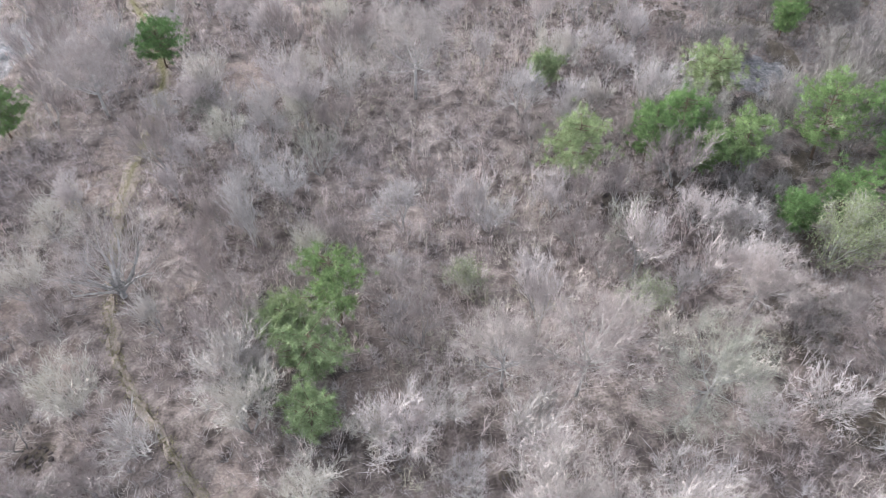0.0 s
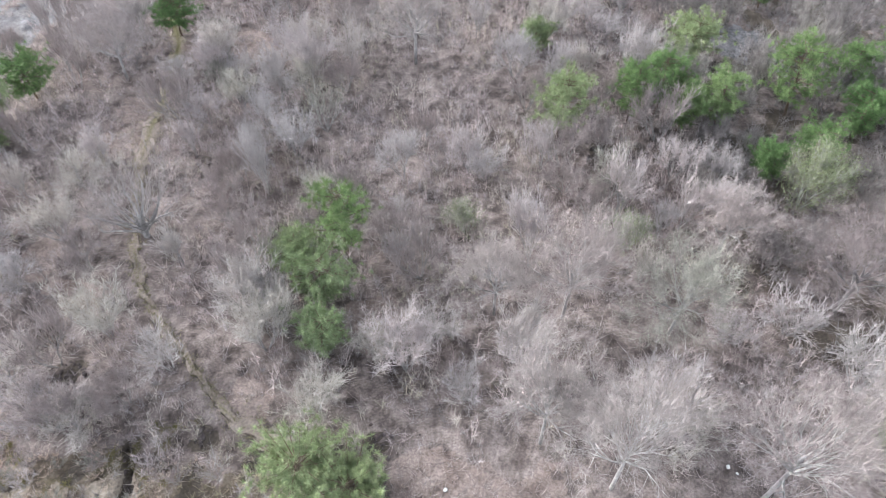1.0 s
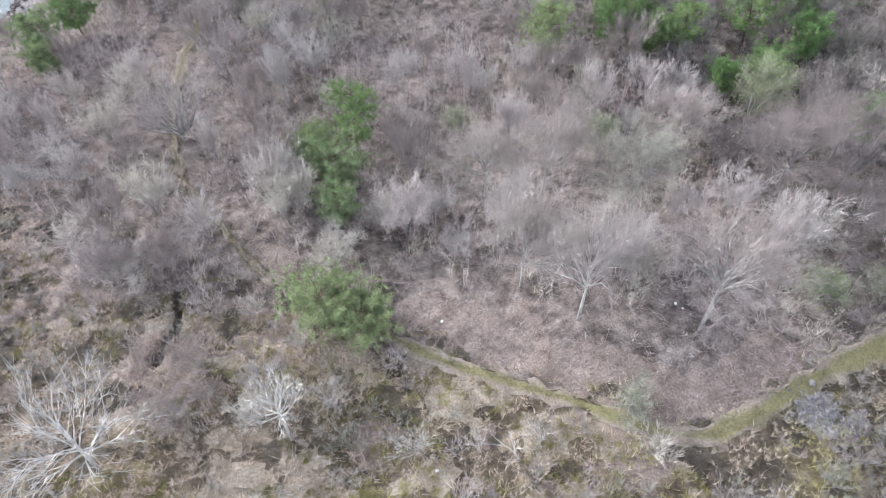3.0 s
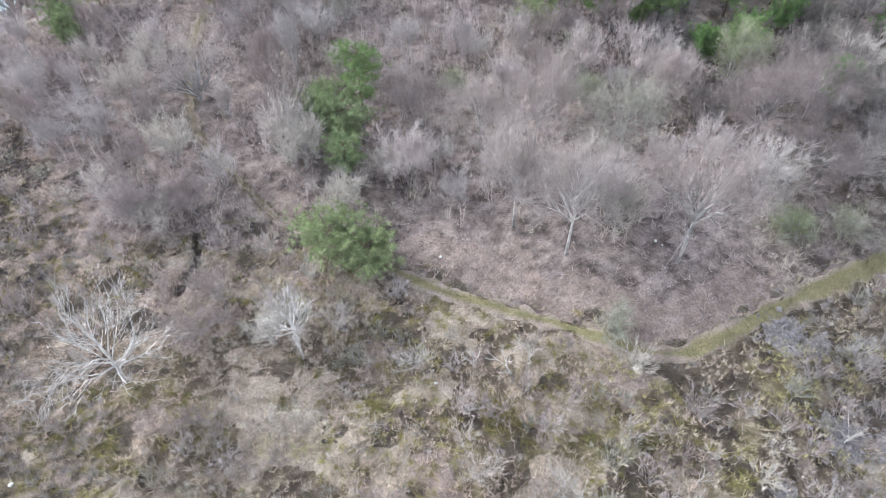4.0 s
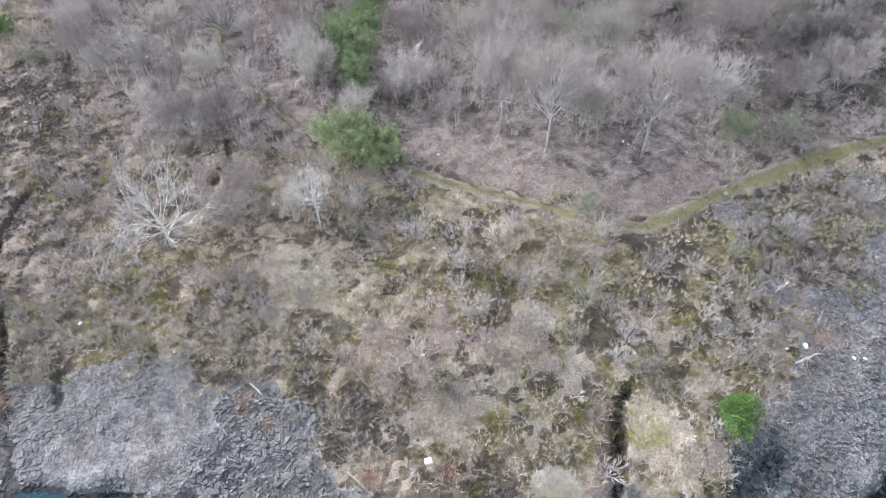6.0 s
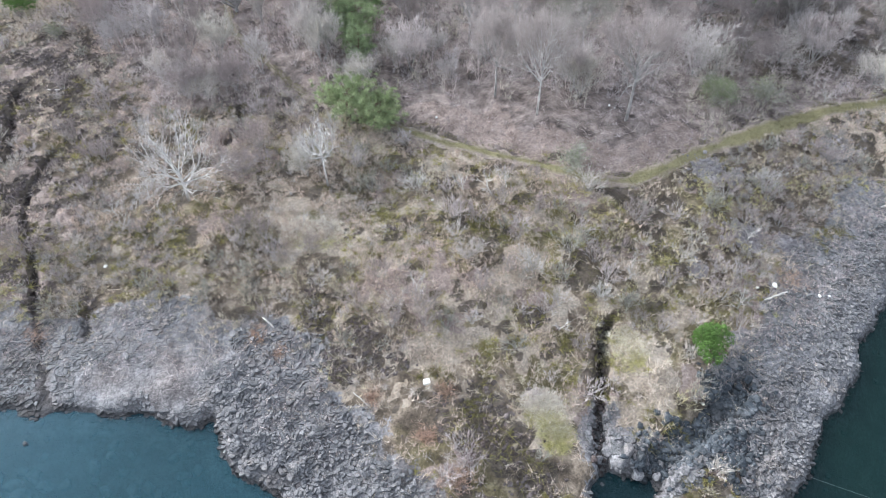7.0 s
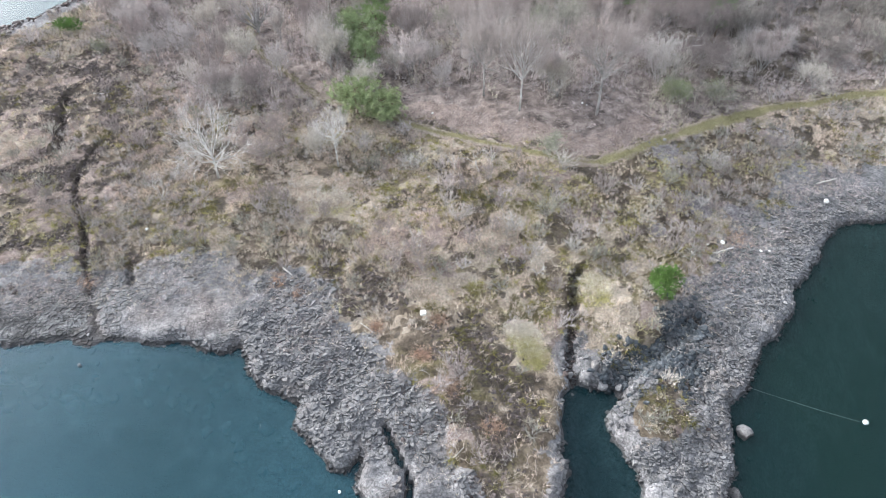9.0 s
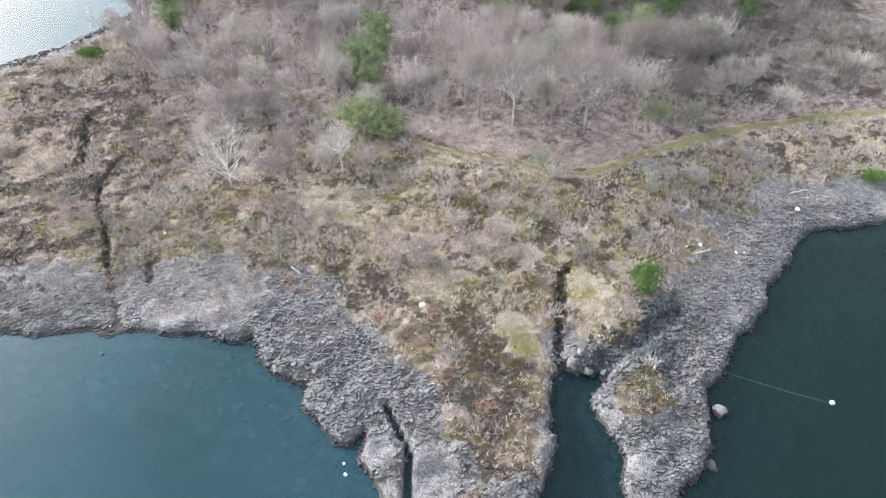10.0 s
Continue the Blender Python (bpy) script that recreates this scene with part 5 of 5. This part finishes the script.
def wood_fill():
    kinds = []
    for i in range(9):
        grown = (MULTI, SLIM, MULTI)[i % 3]
        pair = (TWIG, LIMB) if i % 4 else (TWIG_PINK, LIMB)
        kinds.append(tree_kind("bare_tree", 1100 + i, (4.6, 5.2, 3.8)[i % 3], (2.3, 1.8, 2.1)[i % 3], *pair, ("bare multi-stemmed grey tree in the wood", "slim bare grey tree in the wood", "low bare twiggy tree in the wood")[i % 3],
                               "bare tree", "trees of the wood", **grown)[0])
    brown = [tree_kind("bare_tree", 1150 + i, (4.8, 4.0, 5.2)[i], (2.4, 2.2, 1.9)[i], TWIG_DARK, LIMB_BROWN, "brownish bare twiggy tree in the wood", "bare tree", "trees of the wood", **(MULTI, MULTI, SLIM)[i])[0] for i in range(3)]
    x, y = jittered(-44, 66, 4, 70, 3.7)
    keep = (woodiness(x, y) > 0.55) & (trail_gap(x, y) > 1.7) & (shore_gap(x, y) > 4.0) & free(x, y, 0.9) & (np.abs(x) < 22 + 0.75 * (y + 32))
    keep &= (rockiness(x, y) < 0.4) & (blob(x, y, ROSY_SPOTS) < 0.4) & (clearing(x, y) < 0.5)
    keep &= rough_noise(x, y, 7.0, 2, 10) > 0.34 + 0.08 * smooth(26, 36, x)
    for k, (px, py) in enumerate(zip(x[keep], y[keep])):
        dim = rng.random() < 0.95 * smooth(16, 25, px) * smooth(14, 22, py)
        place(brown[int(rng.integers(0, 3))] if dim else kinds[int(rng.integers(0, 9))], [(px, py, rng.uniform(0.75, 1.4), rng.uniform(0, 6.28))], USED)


wood_fill()


def shrub_fill():
    kinds = []
    for i in range(6):
        pair = ((TWIG, LIMB), (TWIG_PINK, LIMB), (TWIG_PALE, LIMB))[i % 3]
        kinds.append(tree_kind("bare_shrub", 1200 + i, (1.5, 1.9, 1.3)[i % 3], (1.2, 1.3, 1.0)[i % 3], *pair, ("grey bare shrub in dry heath", "reddish bare shrub in dry heath", "pale bare shrub in dry heath")[i % 3],
                               "shrub", "shrubs on the heath", **BUSHY)[0])
    x, y = jittered(-52, 50, -30, 40, 2.3)
    keep = (woodiness(x, y) < 0.6) & (trail_gap(x, y) > 1.7) & (shore_gap(x, y) > 2.0) & free(x, y, 0.8) & (rockiness(x, y) < 0.35) & (blob(x, y, STRAW_SPOTS) < 0.4)
    keep &= rough_noise(x, y, 5.0, 2, 11) > 0.39 + 0.10 * west_field(x, y)
    for px, py in zip(x[keep], y[keep]):
        place(kinds[int(rng.integers(0, 6))], [(px, py, rng.uniform(0.6, 1.25), rng.uniform(0, 6.28))], USED)


shrub_fill()


# ---- undergrowth that nobody could count ----
def tufts(x, y, stems, tall, reach, r, tint, sides=2):
    soup, n = Soup(), len(x)
    z = on_ground(x, y) - 0.03
    for _ in range(stems):
        a = rng.uniform(0, 6.283, n)
        foot = np.c_[x + rng.normal(0, 0.10, n) * reach, y + rng.normal(0, 0.10, n) * reach, z]
        out = np.abs(rng.normal(0, 0.55, n)) * reach
        h = tall * rng.uniform(0.45, 1.15, n)
        soup.spikes(foot, foot + np.c_[np.cos(a) * out, np.sin(a) * out, h], r, np.clip(tint + rng.normal(0, 0.06, n), 0, 1), sides)
    return soup


def saplings(x, y, tall, tint):
    """Slender shoots with side twigs, several to a stool."""
    soup, n = Soup(), len(x)
    z = on_ground(x, y) - 0.03
    for _ in range(4):
        a, out = rng.uniform(0, 6.283, n), np.abs(rng.normal(0, 0.28, n)) * tall
        foot = np.c_[x + rng.normal(0, 0.08, n), y + rng.normal(0, 0.08, n), z]
        tip = foot + np.c_[np.cos(a) * out, np.sin(a) * out, tall * rng.uniform(0.7, 1.1, n)]
        soup.spikes(foot, tip, 0.02, tint, 2)
        for _ in range(11):
            u = rng.uniform(0.25, 1.0, n)[:, None]
            q = foot + (tip - foot) * u
            d = rng.normal(size=(n, 3)) * (1, 1, 0.5) + (0, 0, 0.9)
            d /= np.linalg.norm(d, axis=1, keepdims=True)
            soup.spikes(q, q + d * (tall * rng.uniform(0.15, 0.38, n))[:, None], 0.014, tint, 2)
    return soup


def under_crowns(x, y):
    """1 beneath the large crowns, where little else grows."""
    return np.maximum.reduce([1 - smooth(0.6, 1.0, np.hypot(x - t[0], y - t[1] + 0.5) / t[3]) for t in LARGE[1:]])


def undergrowth():
    x, y = jittered(-46, 64, 2, 69, 1.55)
    ok = (np.abs(x) < 24 + 0.72 * (y + 36)) & (shore_gap(x, y) > 3) & (trail_gap(x, y) > 1.5) & (rockiness(x, y) < 0.4) & (woodiness(x, y) > 0.4)
    ok &= (rng.random(len(x)) > np.maximum(0.85 * under_crowns(x, y), 0.95 * clearing(x, y))) & (rough_noise(x, y, 5.0, 2, 5) > 0.36) & (dark_cover(x, y) < 0.5) & (blob(x, y, ROSY_SPOTS) < 0.3)
    x, y = x[ok], y[ok]
    soup = saplings(x, y, rng.uniform(1.1, 2.6, len(x)), np.clip(rough_noise(x, y, 7.0, 3, 2) * 1.5 - 0.2 + rng.normal(0, 0.1, len(x)) - 0.65 * smooth(20, 32, x) * smooth(12, 20, y) - 0.25 * smooth(20, 34, x) * smooth(28, 36, y), 0, 1))
    tagged(new("sapling_thicket", soup.mesh("sapling_thicket", BRUSH, tints=True)), "leafless grey and pinkish saplings filling the wood", "saplings", kind="stuff")

    x, y = jittered(-58, 66, -42, 71, 0.66)
    wood = woodiness(x, y)
    clumps = rough_noise(x, y, 1.3, 2, 8) * 0.6 + rough_noise(x, y, 5.0, 2, 3) * 0.4
    seen = (np.abs(x) < 24 + 0.72 * (y + 40)) & (shore_gap(x, y) > 1.0) & (trail_gap(x, y) > 0.75 + 0.4 * rng.random(len(x))) & (rng.random(len(x)) > rockiness(x, y) * 1.1) & (rng.random(len(x)) > 0.7 * west_field(x, y))
    seen &= (rng.random(len(x)) > np.maximum(np.maximum(straw_cover(x, y), rosy_cover(x, y)) * 0.72, blob(x, y, SCREE_SPOTS) * 0.45)) & (rng.random(len(x)) > 0.85 * dark_cover(x, y)) & (clumps > 0.46 - 0.06 * wood + 0.06 * smooth(24, 34, x) * smooth(12, 20, y))
    seen &= rng.random(len(x)) > np.maximum(0.6 * under_crowns(x, y), 0.75 * clearing(x, y))
    x, y, wood, clumps = x[seen], y[seen], wood[seen], clumps[seen]
    tint = np.clip(rough_noise(x, y, 6.0, 3, 6) * 1.5 - 0.2 + rng.normal(0, 0.15, len(x)) - 0.65 * smooth(20, 32, x) * smooth(12, 20, y) - 0.25 * smooth(20, 34, x) * smooth(28, 36, y), 0, 1)
    tall = (0.15 + 1.1 * clumps) * (0.85 + 0.2 * wood) * (1 - 0.5 * clearing(x, y))
    heath = woodiness(x, y) < 0.5
    tint = np.where(heath, tint * (1 - 0.8 * np.maximum(smooth(12, 18, x) * smooth(-13, -8, y), smooth(-17, -22, x) * smooth(-36, -30, x))), tint)
    pale = tufts(x[heath], y[heath], 46, tall[heath], 0.75, 0.012, tint[heath])
    tagged(new("heath_brush", pale.mesh("heath_brush", PALE_BRUSH, tints=True)), "pale dry brush in clumps on the heath", "undergrowth", kind="stuff")
    x, y, tall, tint = x[~heath], y[~heath], tall[~heath], tint[~heath]
    soup = tufts(x, y, 23, tall, 0.9, 0.012, tint)
    tagged(new("undergrowth", soup.mesh("undergrowth", BRUSH, tints=True)), "dry greyish pink brush and leafless undergrowth", "undergrowth", kind="stuff")

    x, y = jittered(-56, 54, -38, 32, 0.42)
    ok = (np.abs(x) < 26 + 0.72 * (y + 48)) & (shore_gap(x, y) > 0.6) & (rng.random(len(x)) > rockiness(x, y) * 1.1) & (rng.random(len(x)) > dark_cover(x, y) * 0.65) & (trail_gap(x, y) > 0.65)
    ok &= rng.random(len(x)) < (1 - woodiness(x, y)) * (0.22 + 0.78 * smooth(0.40, 0.56, rough_noise(x, y, 1.0, 2, 8))) * (1 - 0.4 * smooth(-20, -24, y)) * (1 - 0.35 * west_field(x, y))
    x, y = x[ok], y[ok]
    tint = np.clip(rough_noise(x, y, 4.5, 3, 1) * 1.9 - 0.5 + rng.normal(0, 0.14, len(x)), 0, 1) * np.where(straw_cover(x, y) > 0.3, 0.45, 1.0)
    tint = np.clip(tint * (1 - 0.6 * smooth(-18, -24, y)) + 0.3 * smooth(8, 16, x) * smooth(-24, -20, y) * smooth(-9, -13, y) - 0.35 * smooth(-9, -1, y) * smooth(14, 6, x), 0, 1)
    soup = tufts(x, y, 17, 0.24 + 0.42 * rough_noise(x, y, 1.0, 2, 8), 0.55, 0.014, tint)
    tagged(new("dry_grass", soup.mesh("dry_grass", STRAW, tints=True)), "tufts of straw-coloured dry grass", "grass", kind="stuff")

    x, y = jittered(-50, 46, -26, 66, 0.5)
    ok = (rng.random(len(x)) < rosy_cover(x, y) * 0.85) & (trail_gap(x, y) > 0.75)
    x, y = x[ok], y[ok]
    soup = tufts(x, y, 12, 0.34 + 0 * x, 0.5, 0.016, rng.random(len(x)))
    tagged(new("rosy_grass", soup.mesh("rosy_grass", ROSY, tints=True)), "rosy tan dry grass beside the footpath", "grass", kind="stuff")

    x, y = jittered(-56, 50, -34, 34, 0.5)
    ok = (rng.random(len(x)) < dark_cover(x, y) * 1.0 * (1 - 0.8 * west_field(x, y))) & (shore_gap(x, y) > 1.2) & (woodiness(x, y) < 0.6) & (rockiness(x, y) < 0.6) & (trail_gap(x, y) > 0.8)
    x, y = x[ok], y[ok]
    soup = tufts(x, y, 26, 0.28 + 0 * x, 0.7, 0.014, rng.random(len(x)))
    tagged(new("dark_heather", soup.mesh("dark_heather", HEATHER, tints=True)), "dark brown heather in low patches on the heath", "heather", kind="stuff")

    x, y = jittered(-56, 56, -36, 34, 1.0)
    ok = (woodiness(x, y) < 0.7) & (shore_gap(x, y) > 1.5) & (rockiness(x, y) < 0.5) & (rough_noise(x, y, 3.2, 2, 7) > 0.525 + 0.05 * smooth(-9, 0, y) + 0.06 * smooth(-12, -18, y) + 0.06 * smooth(12, 17, x) * smooth(-13, -9, y)) & (trail_gap(x, y) > 1.0)
    x, y = x[ok], y[ok]
    n = 9
    sx, sy, sr = np.repeat(np.array(OLIVE_SPOTS), n, 0).T
    x, y = np.concatenate([x, sx + rng.normal(0, 0.6, len(sx)) * sr * 1.2]), np.concatenate([y, sy + rng.normal(0, 0.6, len(sx)) * sr])
    tint = np.clip(rough_noise(x, y, 3.0, 2, 4) * 1.6 - 0.3, 0, 1)
    tint[-len(sx):] *= 0.35
    soup = tufts(x, y, 55, 0.2 + 0 * x, 0.9, 0.02, tint)
    tagged(new("mossy_cushions", soup.mesh("mossy_cushions", HEATH, tints=True)), "olive mossy heath cushions between the rocks", "heath", kind="stuff")


undergrowth()


def rock_tufts():
    x, y = jittered(-48, 40, -40, 2, 0.5)
    d, rock = shore_gap(x, y), rockiness(x, y)
    ok = (rock > 0.4) & (d > 1.5) & (rng.random(len(x)) < 0.85 * smooth(1.8, 6.0, d + 5 * (rough_noise(x, y, 2.5, 3, 10) - 0.5)))
    x, y = x[ok], y[ok]
    soup = tufts(x, y, 14, 0.16 + 0.2 * rng.random(len(x)), 0.7, 0.013, rng.random(len(x)))
    x, y = jittered(-44, 44, -30, 2, 0.42)
    ok = (rockiness(x, y) > 0.35) & (shore_gap(x, y) > 2.2) & ((x < -4) | (x > 19)) & (rng.random(len(x)) < 0.9 * smooth(0.40, 0.58, rough_noise(x, y, 2.4, 3, 11)) * smooth(1.8, 4.5, shore_gap(x, y)))
    x, y = x[ok], y[ok]
    pale = tufts(x, y, 18, 0.22 + 0.25 * rng.random(len(x)), 0.8, 0.010, np.clip(rng.normal(0.3, 0.12, len(x)), 0, 1))
    tagged(new("ledge_brush", pale.mesh("ledge_brush", BRUSH, tints=True)), "fine pale lilac-grey brush growing on the rock ledge", "undergrowth", kind="stuff")
    tagged(new("rock_tufts", soup.mesh("rock_tufts", TUFT, tints=True)), "thin brownish tufts growing among the shore rocks", "grass", kind="stuff")


rock_tufts()


def hummock(x, y, wide, long, n, label, green=0.25):
    """A swelling of dense fine pale grass."""
    a, u = rng.uniform(0, 6.283, n), np.sqrt(rng.random(n))
    px, py = x + np.cos(a) * u * wide, y + np.sin(a) * u * long
    soup = tufts(px, py, 16, 0.30 * (1.1 - u * u * 0.7), 0.65, 0.012, np.clip(rng.normal(green, 0.22, n) + 0.7 * smooth(0.1, -0.8, (py - y) / long), 0, 1))
    tagged(new("grass_hummock", soup.mesh("grass_hummock", HUMMOCK, tints=True)), label, "grass hummock", "pale grass hummocks")


hummock(7.2, -20.2, 1.5, 1.2, 420, "pale dry grass hummock beside dark lava", 0.1)
hummock(7.9, -22.1, 1.2, 1.4, 380, "yellowish green grass hummock beside dark lava", 0.8)
hummock(13.6, -16.2, 1.5, 1.8, 300, "whitish grass hummock above the cleft", 0.5)
hummock(-9.6, -4.6, 3.0, 1.9, 420, "bare pale grass swelling on the heath", 0.15)


def dead_fern(x, y, r, n):
    px, py = x + rng.normal(0, r * 0.5, n), y + rng.normal(0, r * 0.5, n)
    soup = tufts(px, py, 16, 0.28 + 0 * px, 0.7, 0.02, rng.random(n))
    tagged(new("dead_fern", soup.mesh("dead_fern", RUST, tints=True)), "rust-brown patch of dead fern in dry grass", "fern", "patches of dead fern")


for x, y, r, n in ((-12.9, -14.2, 0.7, 40), (-4.2, -19.8, 0.5, 30), (-29.5, -13.5, 0.8, 40), (27.6, -9.6, 1.0, 40), (-0.6, -22.4, 0.8, 40), (1.6, -25.2, 0.8, 40), (4.4, -28.4, 0.8, 40), (3.0, -36.4, 0.9, 40), (-11.0, -15.6, 0.7, 30), (0.6, -19.4, 0.6, 30)):
    dead_fern(x, y, r, n)


# ---- small things ----
def bevelled(name, size, material, bevel=0.03, seed=1, dent=0.02):
    bm = bmesh.new()
    bmesh.ops.create_cube(bm, size=1.0)
    bmesh.ops.scale(bm, vec=size, verts=bm.verts)
    bmesh.ops.bevel(bm, geom=bm.edges[:], offset=bevel, segments=2, affect="EDGES")
    r = np.random.default_rng(seed)
    for v in bm.verts:
        v.co += Vector(r.normal(0, dent, 3))
    me = bpy.data.meshes.new(name)
    bm.to_mesh(me)
    bm.free()
    me.materials.append(material)
    return me


def foam_box(x, y, turn):
    z = float(on_ground(x, y))
    base = tagged(new("foam_box"), "white foam box washed up among dry grass", "foam box")
    body = part("box_body", bevelled("box_body", (0.40, 0.32, 0.24), FOAM, 0.03, 3, 0.006), base)
    body.location = (0, 0, 0.14)
    lid = part("box_lid", bevelled("box_lid", (0.44, 0.36, 0.06), FOAM, 0.02, 4, 0.006), base)
    lid.location = (0.02, 0.0, 0.31)
    base.matrix_world = pose(x, y, z + 0.25, 3, 4, turn)


foam_box(-0.55, -18.9, 15)
# foam litter; the two near (-6, -33) stand for pale stones
for i, (x, y, s) in enumerate([(-0.9, -11.4, 0.28), (37.9, -4.6, 0.5), (26.1, -10.4, 0.42), (29.3, -11.3, 0.26), (30.0, -11.4, 0.22), (24.7, -10.6, 0.22), (-25.9, -7.7, 0.28), (-6.1, -32.6, 0.22), (-5.9, -33.5, 0.28), (-0.1, -1.7, 0.22), (0.3, 8.7, 0.24), (16.5, 9.6, 0.24), (16.9, 9.2, 0.16)]):
    ob = new("foam_float", bevelled("foam_float", (s, s * 0.8, s * 0.6), FOAM, s * 0.16, 20 + i, s * 0.05))
    ob.matrix_world = pose(x, y, max(float(on_ground(x, y)), -0.02) + s * 0.28, 8, -6, 40 * i)
    tagged(ob, "small white lump of foam litter or pale stone", "foam float", "litter of foam floats")


def driftwood(x0, y0, x1, y1, r, seed):
    rr = np.random.default_rng(seed)
    a, b = np.array((x0, y0)), np.array((x1, y1))
    k = np.linspace(0, 1, 6)[:, None]
    p = a + (b - a) * k + rr.normal(0, 0.018, (6, 2))
    zz = on_ground(p[:, 0], p[:, 1])
    z = np.linspace(zz[0], zz[-1], 6) + max(0, (zz - np.linspace(zz[0], zz[-1], 6)).max()) + r * 0.8
    soup = Soup()
    soup.tube(np.c_[p, z], r * rr.uniform(0.75, 1.05, 6), 7)
    tagged(new("driftwood_log", soup.mesh("driftwood_log", DEADWOOD, flat=False)), "bleached driftwood log lying on dry ground", "log", "driftwood logs")


for i, log in enumerate([(-12.7, -12.7, -11.8, -13.6, 0.10), (24.9, -11.8, 27.0, -10.9, 0.12), (38.1, -1.9, 40.3, -1.3, 0.12), (-38.7, 15.2, -37.2, 15.1, 0.08), (-5.5, -19.2, -4.3, -20.3, 0.05), (1.6, -30.7, 2.3, -30.1, 0.05), (1.5, -27.5, 1.9, -29.0, 0.04)]):
    driftwood(*log[:4], log[4] * 0.8, 60 + i)


def buoy(x, y):
    base = tagged(new("mooring_buoy"), "white ball buoy floating on the lake", "buoy")
    bm = bmesh.new()
    bmesh.ops.create_uvsphere(bm, u_segments=16, v_segments=10, radius=0.2)
    me = bpy.data.meshes.new("float")
    bm.to_mesh(me)
    bm.free()
    me.materials.append(BUOY)
    for p in me.polygons:
        p.use_smooth = True
    part("float", me, base)
    eye = Soup()
    a = np.linspace(0, 2 * math.pi, 12)
    eye.tube(np.c_[0.05 * np.cos(a), 0 * a, 0.22 + 0.05 * np.sin(a)], np.full(12, 0.012), 5)
    part("lifting_eye", eye.mesh("lifting_eye", ROPE), base)
    base.location = (x, y, 0.06)
    rope = Soup()
    p0, p1 = np.array((23.9, -25.1, 0.45)), np.array((x, y, 0.02))
    k = np.linspace(0, 1, 18)[:, None]
    pts = p0 + (p1 - p0) * k
    pts[:, 2] = 0.45 * (1 - k[:, 0]) ** 3 + 0.012
    pts[:, 1] += 0.05 * np.sin(k[:, 0] * 5)
    rope.tube(pts, np.full(18, 0.008), 5)
    tagged(new("mooring_rope", rope.mesh("mooring_rope", ROPE)), "thin pale rope from the shore to a buoy", "rope")


buoy(31.5, -27.9)


def shore_block(x, y, s, seed, label):
    v, f = rock_shape(seed, 3)
    soup = Soup()
    soup.add(v * s, f)
    ob = new("boulder", soup.mesh("boulder", ROCK))
    ob.matrix_world = pose(x, y, max(float(on_ground(x, y)), -0.3) + s * 0.35, 5, 5, seed * 31)
    tagged(ob, label, "boulder")


shore_block(22.4, -28.7, 0.8, 5, "large pale grey boulder at the water's edge")
for i, (x, y, r) in enumerate([(11.8, -24.2, 0.5), (10.7, -25.1, 0.42), (12.9, -24.7, 0.5), (14.2, -24.9, 0.4), (11.3, -23.2, 0.4), (12.4, -23.5, 0.45), (10.5, -23.7, 0.38), (14.6, -24.1, 0.4)]):
    shore_block(x, y, r, 12 + i, "pale rounded boulder at the head of the inlet")
shore_block(20.4, -33.2, 0.6, 9, "pale grey boulder on the rocky point")
